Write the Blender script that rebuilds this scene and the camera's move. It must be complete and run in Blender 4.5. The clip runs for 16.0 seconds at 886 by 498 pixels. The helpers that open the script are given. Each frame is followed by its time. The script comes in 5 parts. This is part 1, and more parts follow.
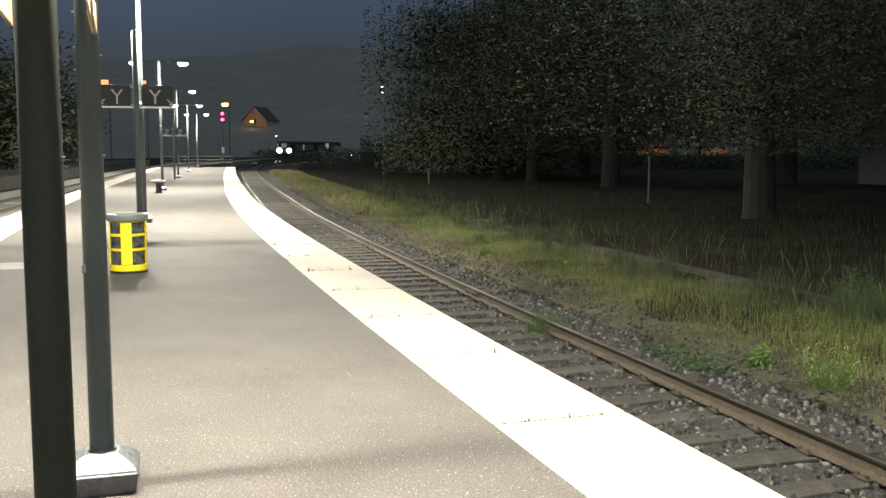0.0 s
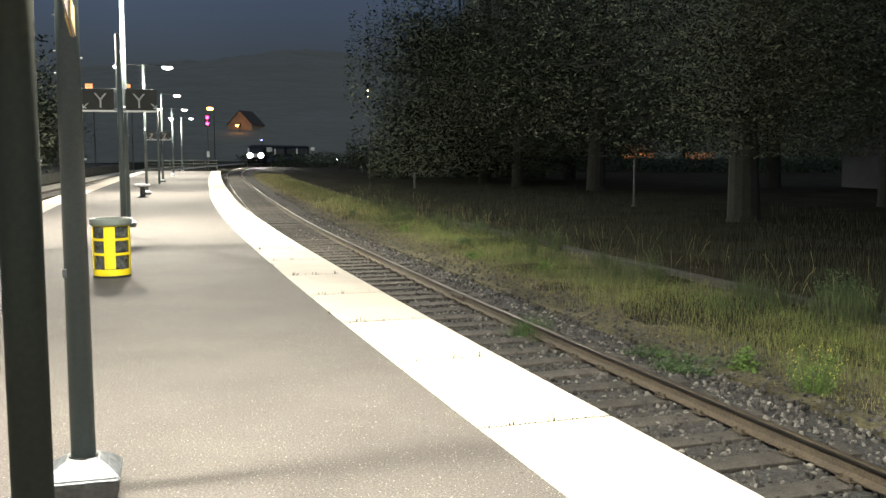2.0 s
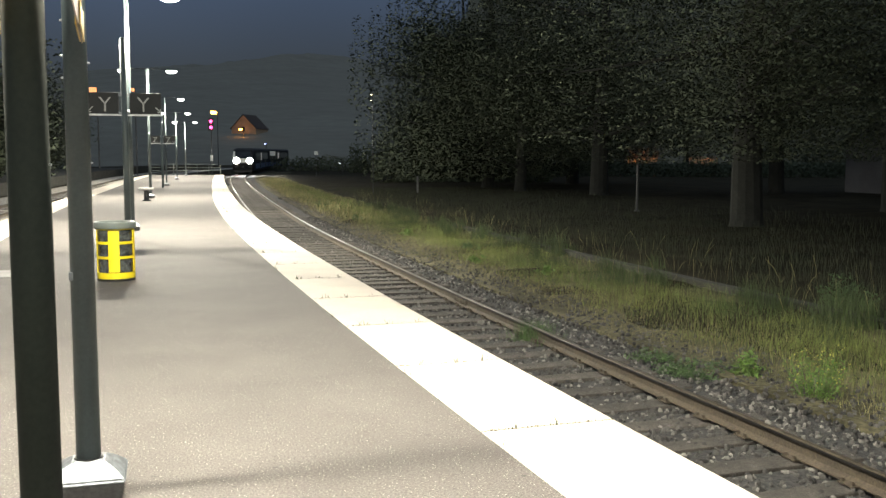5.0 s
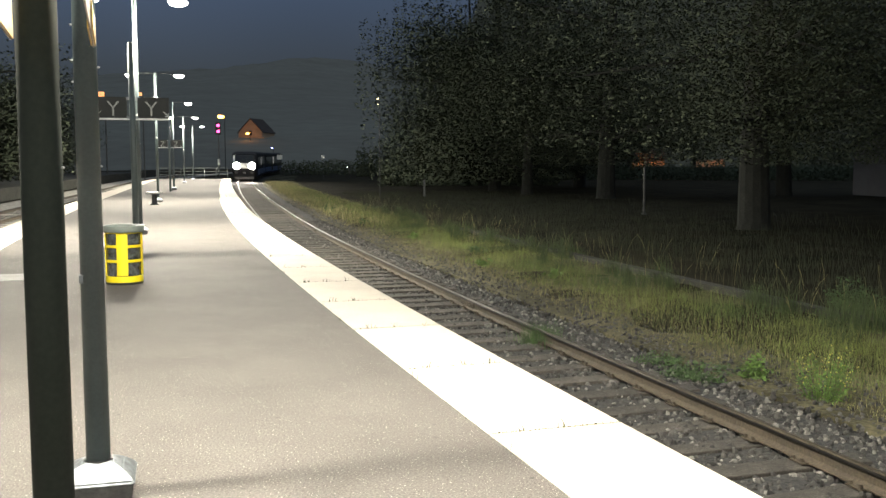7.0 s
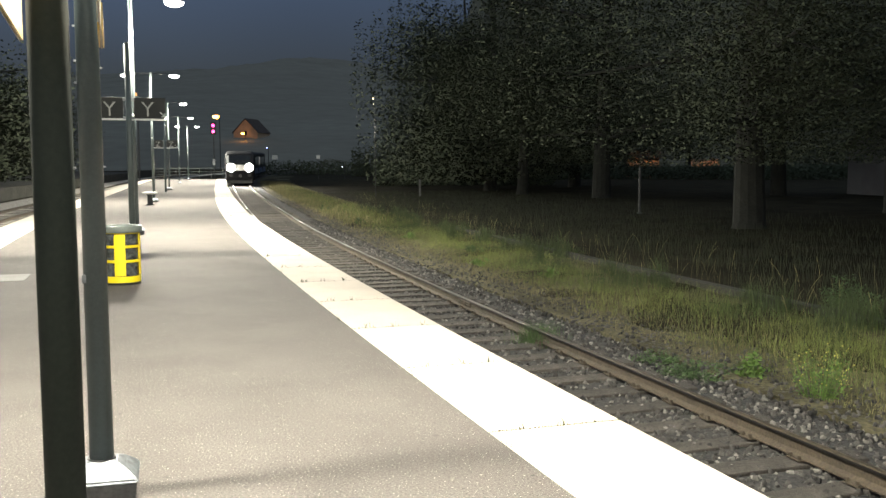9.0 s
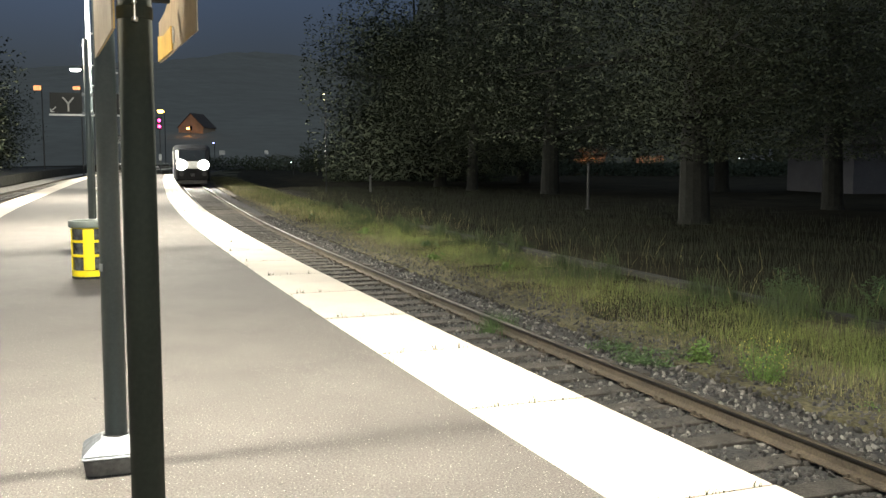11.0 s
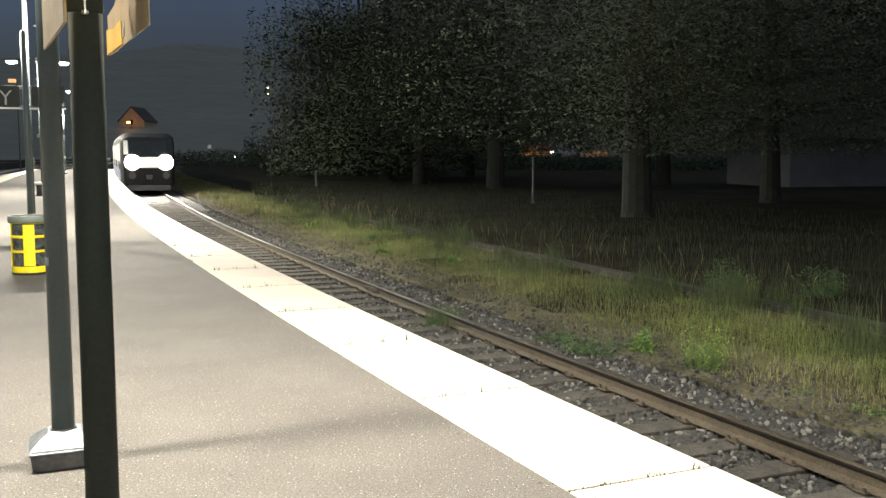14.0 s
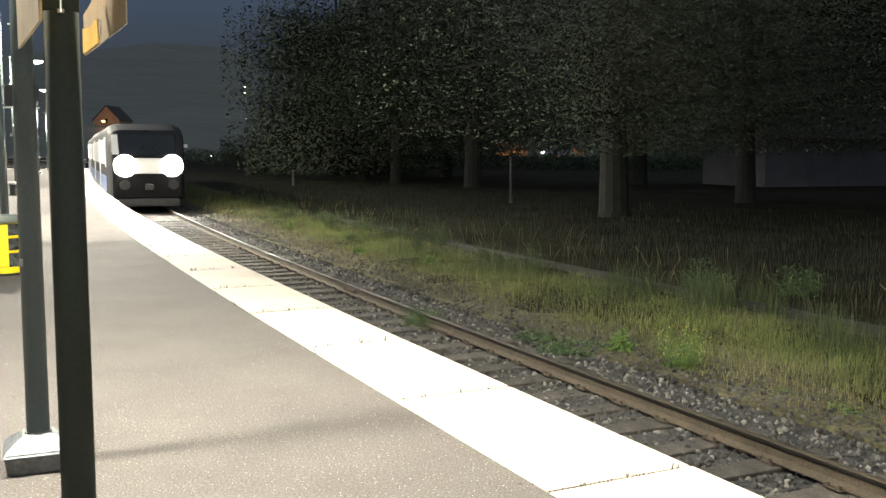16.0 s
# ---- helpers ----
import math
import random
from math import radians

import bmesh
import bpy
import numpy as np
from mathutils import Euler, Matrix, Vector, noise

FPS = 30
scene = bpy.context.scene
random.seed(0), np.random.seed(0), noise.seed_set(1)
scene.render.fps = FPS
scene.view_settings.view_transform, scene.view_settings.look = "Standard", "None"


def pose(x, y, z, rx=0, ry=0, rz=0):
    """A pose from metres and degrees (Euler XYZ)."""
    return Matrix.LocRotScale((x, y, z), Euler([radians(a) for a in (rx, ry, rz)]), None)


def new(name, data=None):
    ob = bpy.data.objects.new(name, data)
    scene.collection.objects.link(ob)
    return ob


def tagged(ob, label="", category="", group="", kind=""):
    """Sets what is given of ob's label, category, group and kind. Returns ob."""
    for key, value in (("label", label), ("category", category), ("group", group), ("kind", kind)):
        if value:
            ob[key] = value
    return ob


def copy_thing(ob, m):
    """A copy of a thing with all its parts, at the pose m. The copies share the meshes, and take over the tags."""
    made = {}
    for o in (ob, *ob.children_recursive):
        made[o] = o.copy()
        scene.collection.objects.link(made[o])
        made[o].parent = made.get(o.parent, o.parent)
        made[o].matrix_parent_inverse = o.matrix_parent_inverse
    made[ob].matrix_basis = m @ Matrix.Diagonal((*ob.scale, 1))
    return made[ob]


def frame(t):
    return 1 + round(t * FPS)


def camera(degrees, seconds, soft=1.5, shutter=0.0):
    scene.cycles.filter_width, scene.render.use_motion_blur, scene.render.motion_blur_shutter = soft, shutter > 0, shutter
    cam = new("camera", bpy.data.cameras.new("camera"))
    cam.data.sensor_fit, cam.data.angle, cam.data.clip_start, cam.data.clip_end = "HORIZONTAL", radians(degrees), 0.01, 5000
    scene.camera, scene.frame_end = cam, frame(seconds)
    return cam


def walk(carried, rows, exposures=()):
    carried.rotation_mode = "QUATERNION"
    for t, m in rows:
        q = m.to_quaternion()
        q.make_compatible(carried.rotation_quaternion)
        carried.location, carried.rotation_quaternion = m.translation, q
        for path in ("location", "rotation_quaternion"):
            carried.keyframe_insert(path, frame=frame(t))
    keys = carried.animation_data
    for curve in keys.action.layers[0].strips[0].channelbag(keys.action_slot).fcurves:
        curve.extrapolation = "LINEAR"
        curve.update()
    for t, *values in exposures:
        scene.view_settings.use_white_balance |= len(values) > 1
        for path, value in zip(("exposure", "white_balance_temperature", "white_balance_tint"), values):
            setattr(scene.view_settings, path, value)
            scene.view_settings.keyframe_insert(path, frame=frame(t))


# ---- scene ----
cam = camera(50.0, 16.0)
PATH = [
    (0.0, pose(-0.007, -0.000, 1.598, 84.13, 0.01, 0.00)),
    (0.5, pose(-0.003, 0.007, 1.600, 84.20, 0.07, -0.28)),
    (1.0, pose(0.002, 0.010, 1.596, 84.27, 0.05, -0.50)),
    (1.5, pose(0.002, 0.000, 1.597, 84.34, 0.03, -0.71)),
    (2.0, pose(0.005, 0.007, 1.597, 84.36, 0.06, -0.85)),
    (2.5, pose(0.011, 0.000, 1.600, 84.38, 0.04, -0.89)),
    (3.0, pose(0.008, -0.016, 1.598, 84.45, -0.04, -0.86)),
    (3.5, pose(0.008, -0.008, 1.599, 84.48, 0.01, -0.78)),
    (4.0, pose(0.007, -0.012, 1.599, 84.53, -0.01, -0.74)),
    (6.5, pose(-0.002, -0.035, 1.596, 84.75, -0.00, -0.40)),
    (7.0, pose(-0.002, -0.038, 1.595, 84.83, 0.04, -0.26)),
    (7.5, pose(-0.006, -0.039, 1.592, 84.89, 0.03, -0.19)),
    (8.0, pose(-0.017, -0.032, 1.591, 84.89, -0.01, -0.16)),
    (8.5, pose(-0.013, -0.028, 1.592, 84.87, 0.07, -0.18)),
    (11.0, pose(-0.250, -0.526, 1.609, 84.57, -0.05, -3.71)),
    (11.5, pose(-0.278, -0.564, 1.605, 84.55, -0.04, -4.24)),
    (12.0, pose(-0.263, -0.570, 1.606, 84.44, -0.02, -5.22)),
    (12.5, pose(-0.259, -0.584, 1.605, 84.34, -0.05, -5.82)),
    (13.0, pose(-0.257, -0.586, 1.600, 84.31, -0.01, -6.25)),
    (13.5, pose(-0.259, -0.597, 1.604, 84.25, -0.04, -6.62)),
    (14.0, pose(-0.264, -0.605, 1.603, 84.23, -0.02, -6.97)),
    (14.5, pose(-0.266, -0.608, 1.603, 84.19, -0.07, -7.28)),
    (15.0, pose(-0.265, -0.602, 1.603, 84.16, -0.06, -7.65)),
    (15.5, pose(-0.262, -0.594, 1.604, 84.17, -0.07, -8.01)),
    (16.0, pose(-0.272, -0.591, 1.607, 84.21, -0.10, -8.32)),
]
walk(cam, PATH)

# ---------------------------------------------------------------- world and exposure
scene.view_settings.exposure = 0.0
world = bpy.data.worlds.new("night_sky")
scene.world = world
world.use_nodes = True
wn, wl = world.node_tree.nodes, world.node_tree.links
wn.clear()
w_out = wn.new("ShaderNodeOutputWorld")
w_bg = wn.new("ShaderNodeBackground")
w_tc = wn.new("ShaderNodeTexCoord")
w_sep = wn.new("ShaderNodeSeparateXYZ")
w_ramp = wn.new("ShaderNodeValToRGB")
w_noise = wn.new("ShaderNodeTexNoise")
w_noise.inputs["Scale"].default_value = 3.0
w_mix = wn.new("ShaderNodeMix")
w_mix.data_type, w_mix.blend_type = "RGBA", "MULTIPLY"
w_mix.inputs["Factor"].default_value = 0.35
w_ramp.color_ramp.elements[0].position, w_ramp.color_ramp.elements[0].color = 0.0, (0.048, 0.056, 0.062, 1)
w_ramp.color_ramp.elements[1].position, w_ramp.color_ramp.elements[1].color = 0.6, (0.250, 0.310, 0.390, 1)
for at, colour in ((0.085, (0.056, 0.068, 0.080, 1)), (0.17, (0.070, 0.101, 0.162, 1)), (0.34, (0.190, 0.235, 0.300, 1))):
    e = w_ramp.color_ramp.elements.new(at)
    e.color = colour
wl.new(w_tc.outputs["Generated"], w_sep.inputs[0])
wl.new(w_sep.outputs["Z"], w_ramp.inputs[0])
wl.new(w_tc.outputs["Generated"], w_noise.inputs["Vector"])
wl.new(w_ramp.outputs["Color"], w_mix.inputs["A"])
wl.new(w_noise.outputs["Fac"], w_mix.inputs["B"])
wl.new(w_mix.outputs["Result"], w_bg.inputs["Color"])
w_bg.inputs["Strength"].default_value = 1.0
wl.new(w_bg.outputs[0], w_out.inputs[0])

LAMP_POWER = 1250.0
LAMP_COLOUR = (1.0, 0.94, 0.775)

# ---------------------------------------------------------------- the line of the track
# One plan curve: the platform's outer edge, by length s; everything else lies at an offset from it (right is positive).
STEP = 0.25
S0, S1 = -70.0, 420.0


def bend(s):
    if s < 40:
        return 0.00221
    if s < 100:
        return 0.00036
    return 0.0030


def plan_curve():
    pts, x, y, th, s = {}, 2.973, 0.0, -0.3208, 0.0
    fwd = []
    while s <= S1:
        fwd.append((s, x, y, th))
        th += bend(s) * STEP
        x, y, s = x + math.sin(th) * STEP, y + math.cos(th) * STEP, s + STEP
    back = []
    x, y, th, s = 2.973, 0.0, -0.3208, 0.0
    while s > S0:
        x, y, s = x - math.sin(th) * STEP, y - math.cos(th) * STEP, s - STEP
        th -= 0.0004 * STEP
        back.append((s, x, y, th))
    return np.array(back[::-1] + fwd)


CURVE = plan_curve()


def rise(s):
    """Height gained by the line where it climbs past the platform."""
    d = np.asarray(s, float) - 85.0
    return 0.00375 * (d + np.sqrt(d * d + 100.0)) * np.clip((d + 85.0) / 30.0, 0.0, 1.0)


def on_line(s, off=0.0, z=0.0):
    x, y, th = (np.interp(s, CURVE[:, 0], CURVE[:, k]) for k in (1, 2, 3))
    return Vector((float(x + off * math.cos(th)), float(y - off * math.sin(th)), z))


def heading(s):
    """Turn about z, in degrees, of a thing whose y axis runs along the line."""
    return -math.degrees(float(np.interp(s, CURVE[:, 0], CURVE[:, 3])))


def left_edge(s):
    return -5.45 - 0.0195 * (max(s, 5.0) - 20.0)


RAIL_TOP = -0.58
GAUGE_C = 1.39          # track centre
GAUGE = 1.50            # centre of head to centre of head
BED = -0.778

# ---------------------------------------------------------------- materials


def material(name, base, rough=0.8, metal=0.0, scale=8.0, var=0.25, fine=90.0, fine_var=0.2, bump=0.3, bump_scale=60.0,
             tint=None, per_object=0.0, emit=None, emit_strength=0.0, coords="Object", per_island=0.0, spec=0.5):
    """A principled material varied at two scales, with fine relief."""
    m = bpy.data.materials.new(name)
    m.use_nodes = True
    n, l = m.node_tree.nodes, m.node_tree.links
    b = n["Principled BSDF"]
    b.inputs["Roughness"].default_value = rough
    b.inputs["Metallic"].default_value = metal
    b.inputs["Specular IOR Level"].default_value = spec
    tc = n.new("ShaderNodeTexCoord")
    big, small = n.new("ShaderNodeTexNoise"), n.new("ShaderNodeTexNoise")
    big.inputs["Scale"].default_value, small.inputs["Scale"].default_value = scale, fine
    big.inputs["Detail"].default_value, small.inputs["Detail"].default_value = 5, 3
    big.inputs["Roughness"].default_value = 0.6
    for q in (big, small):
        l.new(tc.outputs[coords], q.inputs["Vector"])
    c1 = n.new("ShaderNodeMix")
    c1.data_type = "RGBA"
    dark = tuple(v * (1 - var) for v in base)
    light = tuple(min(1, v * (1 + var)) for v in base) if tint is None else tint
    c1.inputs["A"].default_value, c1.inputs["B"].default_value = (*dark, 1), (*light, 1)
    ramp = n.new("ShaderNodeMapRange")
    ramp.inputs["From Min"].default_value, ramp.inputs["From Max"].default_value = 0.32, 0.68
    l.new(big.outputs["Fac"], ramp.inputs["Value"])
    l.new(ramp.outputs["Result"], c1.inputs["Factor"])
    mr = n.new("ShaderNodeMapRange")
    mr.inputs["From Min"].default_value, mr.inputs["From Max"].default_value = 0.3, 0.7
    mr.inputs["To Min"].default_value, mr.inputs["To Max"].default_value = 1 - fine_var, 1 + fine_var
    l.new(small.outputs["Fac"], mr.inputs["Value"])
    value = mr.outputs["Result"]
    for amount, node, socket in ((per_object, "ShaderNodeObjectInfo", "Random"), (per_island, "ShaderNodeNewGeometry", "Random Per Island")):
        if amount:
            oi = n.new(node)
            mo = n.new("ShaderNodeMapRange")
            mo.inputs["To Min"].default_value, mo.inputs["To Max"].default_value = 1 - amount, 1 + amount
            l.new(oi.outputs[socket], mo.inputs["Value"])
            mu = n.new("ShaderNodeMath")
            mu.operation = "MULTIPLY"
            l.new(value, mu.inputs[0])
            l.new(mo.outputs["Result"], mu.inputs[1])
            value = mu.outputs[0]
    sc = n.new("ShaderNodeVectorMath")
    sc.operation = "SCALE"
    l.new(c1.outputs["Result"], sc.inputs[0])
    l.new(value, sc.inputs["Scale"])
    l.new(sc.outputs[0], b.inputs["Base Color"])
    if bump:
        bn = n.new("ShaderNodeTexNoise")
        bn.inputs["Scale"].default_value, bn.inputs["Detail"].default_value = bump_scale, 4
        l.new(tc.outputs[coords], bn.inputs["Vector"])
        bp = n.new("ShaderNodeBump")
        bp.inputs["Strength"].default_value, bp.inputs["Distance"].default_value = bump, 0.02
        l.new(bn.outputs["Fac"], bp.inputs["Height"])
        l.new(bp.outputs[0], b.inputs["Normal"])
    if emit:
        b.inputs["Emission Color"].default_value = (*emit, 1)
        b.inputs["Emission Strength"].default_value = emit_strength
    return m


def glow(name, colour, strength):
    m = bpy.data.materials.new(name)
    m.use_nodes = True
    b = m.node_tree.nodes["Principled BSDF"]
    b.inputs["Base Color"].default_value = (0.5, 0.5, 0.5, 1)
    b.inputs["Roughness"].default_value = 0.4
    b.inputs["Emission Color"].default_value = (*colour, 1)
    b.inputs["Emission Strength"].default_value = strength
    return m


ASPHALT = material("asphalt", (0.092, 0.083, 0.077), 0.9, scale=1.1, var=0.14, fine=85, fine_var=0.58, bump=0.2, bump_scale=170)
WHITE_SLAB = material("white_slab", (0.52, 0.466, 0.398), 0.7, scale=1.6, var=0.08, fine=40, fine_var=0.06, bump=0.12, bump_scale=60, per_object=0.05)
CONCRETE = material("concrete", (0.30, 0.285, 0.26), 0.9, scale=1.2, var=0.3, fine=30, fine_var=0.2, bump=0.5, bump_scale=25)
# Concrete coloured near black so the kerb face reads as shaded.
OLD_KERB = material("darkened_concrete", (0.026, 0.026, 0.019), 0.95, scale=0.9, var=0.5, fine=22, fine_var=0.3, bump=0.6, bump_scale=18)
# Bed darker than its stones, standing for the shaded gaps between them.
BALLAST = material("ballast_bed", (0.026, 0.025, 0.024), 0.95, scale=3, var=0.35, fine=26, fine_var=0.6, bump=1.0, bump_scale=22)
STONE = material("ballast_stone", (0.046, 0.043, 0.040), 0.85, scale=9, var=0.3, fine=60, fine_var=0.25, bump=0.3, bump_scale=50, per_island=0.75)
PALE_STONE = material("pale_stone", (0.15, 0.144, 0.130), 0.85, scale=9, var=0.2, fine=60, fine_var=0.2, bump=0.3, bump_scale=50, per_island=0.3)
SLEEPER = material("old_oak_sleeper", (0.050, 0.044, 0.037), 0.9, scale=5, var=0.4, fine=70, fine_var=0.4, bump=0.8, bump_scale=35, per_object=0.3)
RAIL_SIDE = material("rusty_rail", (0.052, 0.040, 0.026), 0.85, scale=4, var=0.25, fine=50, fine_var=0.3, bump=0.4, bump_scale=45)
RAIL_HEAD = material("worn_rail_head", (0.075, 0.060, 0.040), 0.33, 0.40, scale=3, var=0.3, fine=30, fine_var=0.15, bump=0.05)
RAIL_SHADE = material("rail_shade_line", (0.02, 0.018, 0.016), 0.5, 0.6, scale=4, var=0.3, bump=0.05)
# Soil darkened in colour past the verge, where lamp light should fall off.
SOIL = material("darkened_grassy_soil", (0.022, 0.020, 0.012), 0.95, scale=0.5, var=0.45, fine=14, fine_var=0.4, bump=0.8, bump_scale=12, tint=(0.034, 0.030, 0.018), spec=0.05)
VERGE = material("dry_verge_soil", (0.066, 0.060, 0.036), 0.95, scale=0.8, var=0.4, fine=18, fine_var=0.45, bump=0.9, bump_scale=16, tint=(0.115, 0.106, 0.064), spec=0.1)
GRASS = material("tall_grass", (0.062, 0.104, 0.026), 0.8, scale=0.35, var=0.35, fine=2.0, fine_var=0.25, bump=0, tint=(0.165, 0.185, 0.052), per_island=0.6)
DRY_GRASS = material("dry_grass", (0.160, 0.146, 0.066), 0.85, scale=0.5, var=0.3, fine=3, fine_var=0.25, bump=0, per_island=0.55)
WEED = material("green_weed_leaf", (0.042, 0.078, 0.021), 0.7, scale=3, var=0.3, fine=9, fine_var=0.2, bump=0, per_island=0.4)
LIGHT_WEED = material("light_green_leaf", (0.085, 0.150, 0.026), 0.7, scale=3, var=0.3, fine=9, fine_var=0.2, bump=0, per_island=0.3)
FLOWER = material("yellow_flower", (0.36, 0.34, 0.07), 0.7, scale=3, var=0.2, bump=0, per_island=0.3)
LEAF = material("dark_tree_leaf", (0.074, 0.088, 0.056), 0.8, scale=0.3, var=0.3, fine=2, fine_var=0.15, bump=0, per_island=0.12, spec=0.15)
BARK = material("tree_bark", (0.015, 0.016, 0.013), 0.95, scale=3, var=0.4, fine=18, fine_var=0.3, bump=0.9, bump_scale=12)
POLE_DARK = material("dark_green_grey_paint", (0.026, 0.032, 0.026), 0.8, spec=0.25, scale=1.5, var=0.15, fine=70, fine_var=0.1, bump=0.05, bump_scale=40)
POLE_GREY = material("blue_grey_paint", (0.064, 0.082, 0.086), 0.45, spec=0.35, scale=1.5, var=0.12, fine=70, fine_var=0.08, bump=0.05, bump_scale=40)
GALV = material("galvanised_steel", (0.17, 0.185, 0.20), 0.55, 0.45, scale=14, var=0.35, fine=30, fine_var=0.12, bump=0.08, bump_scale=30)
PLINTH = material("dull_dark_plinth", (0.10, 0.10, 0.098), 0.8, scale=8, var=0.35, fine=40, fine_var=0.2, bump=0.3, bump_scale=30)
YELLOW = material("yellow_plastic", (0.80, 0.64, 0.014), 0.42, scale=4, var=0.07, fine=40, fine_var=0.05, bump=0.05, bump_scale=50)
BIN_GREY = material("grey_rim_plastic", (0.145, 0.17, 0.155), 0.5, scale=5, var=0.1, fine=50, fine_var=0.08, bump=0.08)
BIN_BLACK = material("black_plastic", (0.018, 0.019, 0.020), 0.45, scale=5, var=0.2, bump=0.05)
SIGN_DARK = material("sign_dark_grey", (0.020, 0.022, 0.022), 0.8, scale=3, var=0.12, bump=0.03)
SIGN_WHITE = material("sign_white", (0.55, 0.57, 0.56), 0.5, scale=4, var=0.05, bump=0.02)
SIGN_LETTER = material("sign_letter_grey", (0.30, 0.31, 0.30), 0.6, scale=4, var=0.08, bump=0.02)
SIGN_YELLOW = material("worn_yellow_panel", (0.55, 0.36, 0.09), 0.5, scale=6, var=0.2, fine=25, fine_var=0.12, bump=0.08)
SIGN_TAN = material("tan_panel", (0.29, 0.235, 0.165), 0.6, scale=5, var=0.18, fine=25, fine_var=0.12, bump=0.08)
STEEL = material("zinc_steel", (0.45, 0.46, 0.46), 0.35, 0.8, scale=9, var=0.15, bump=0.05)
BLACK_METAL = material("black_metal", (0.022, 0.023, 0.024), 0.5, 0.2, scale=6, var=0.2, bump=0.05)
BENCH_TOP = material("pale_bench_top", (0.62, 0.62, 0.60), 0.5, scale=5, var=0.1, bump=0.08)
TRAIN_WHITE = material("train_grey_paint", (0.014, 0.015, 0.018), 0.7, spec=0.2, scale=2, var=0.08, fine=30, fine_var=0.05, bump=0.02)
TRAIN_BLUE = material("train_blue_paint", (0.05, 0.10, 0.24), 0.32, scale=2, var=0.1, bump=0.02)
TRAIN_DARK = material("train_underframe", (0.016, 0.016, 0.017), 0.7, scale=4, var=0.3, bump=0.2)
TRAIN_GLASS = material("train_dark_glass", (0.010, 0.012, 0.014), 0.08, scale=2, var=0.1, fine_var=0.05, bump=0)
WALL_PALE = material("pale_render_wall", (0.13, 0.13, 0.142), 0.9, scale=0.6, var=0.15, fine=9, fine_var=0.1, bump=0.2, bump_scale=8)
WALL_WARM = material("warm_render_wall", (0.50, 0.36, 0.24), 0.9, scale=0.6, var=0.15, fine=9, fine_var=0.1, bump=0.2, bump_scale=8)
ROOF = material("clay_roof", (0.06, 0.045, 0.038), 0.9, scale=1, var=0.3, fine=8, fine_var=0.3, bump=0.4, bump_scale=8)
# Hill emits faintly, in place of the grey veil over the distance.
HILL = material("glowing_distant_hill", (0.03, 0.035, 0.03), 1.0, scale=0.02, var=0.4, fine=0.15, fine_var=0.4, bump=0, emit=(0.0285, 0.0322, 0.0318), emit_strength=1.0)
# Backdrop wood glows grey so gaps between the near leaves look hazy.
WOOD_FAR = material("glowing_distant_wood", (0.03, 0.035, 0.03), 1.0, scale=0.08, var=0.3, fine=0.6, fine_var=0.25, bump=0, emit=(0.0230, 0.0262, 0.0238), emit_strength=1.0)
CAR_PAINT = material("white_van_paint", (0.6, 0.6, 0.62), 0.35, scale=2, var=0.05, bump=0.02)
RUBBER = material("tyre_rubber", (0.02, 0.02, 0.02), 0.9, scale=9, var=0.2, bump=0.1)

LED = glow("lamp_diffuser", (1.0, 0.96, 0.88), 24.0)
DEAD_LED = material("unlit_lamp_diffuser", (0.30, 0.31, 0.31), 0.4, scale=6, var=0.1, bump=0.02)
RED_LIGHT = glow("red_signal_lens", (1.0, 0.03, 0.22), 14.0)
ORANGE_LIGHT = glow("sodium_lamp_glow", (1.0, 0.42, 0.06), 22.0)
AMBER_PANEL = glow("amber_luminaire", (1.0, 0.40, 0.10), 1.6)
SMALL_WHITE = glow("small_white_light", (0.95, 0.95, 1.0), 10.0)
BLUE_LIGHT = glow("small_blue_light", (0.30, 0.35, 1.0), 8.0)
WARM_LIGHT = glow("small_warm_light", (1.0, 0.80, 0.42), 8.0)
HEADLIGHT = glow("headlight_lens", (1.0, 0.94, 0.84), 1000.0)
HEADLIGHT_RIM = glow("headlight_glare", (1.0, 0.93, 0.82), 30.0)
CABIN_LIGHT = glow("lit_train_window", (1.0, 0.94, 0.84), 0.16)
TAIL_RED = glow("tail_lamp", (1.0, 0.08, 0.03), 9.0)



def add_specks(m, scale, low, high, colour):
    """Pale aggregate grains in a surface."""
    n, l = m.node_tree.nodes, m.node_tree.links
    b = n["Principled BSDF"]
    old = b.inputs["Base Color"].links[0].from_socket
    tc, ns, mr, mx = n.new("ShaderNodeTexCoord"), n.new("ShaderNodeTexNoise"), n.new("ShaderNodeMapRange"), n.new("ShaderNodeMix")
    ns.inputs["Scale"].default_value, ns.inputs["Detail"].default_value = scale, 1.0
    mr.inputs["From Min"].default_value, mr.inputs["From Max"].default_value = low, high
    mx.data_type = "RGBA"
    mx.inputs["B"].default_value = (*colour, 1)
    l.new(tc.outputs["Object"], ns.inputs["Vector"])
    l.new(ns.outputs["Fac"], mr.inputs["Value"])
    l.new(mr.outputs["Result"], mx.inputs["Factor"])
    l.new(old, mx.inputs["A"])
    l.new(mx.outputs["Result"], b.inputs["Base Color"])


add_specks(ASPHALT, 80, 0.69, 0.74, (0.50, 0.47, 0.43))
add_specks(ASPHALT, 55, 0.70, 0.77, (0.035, 0.033, 0.031))
add_specks(ASPHALT, 14, 0.74, 0.77, (0.05, 0.047, 0.044))

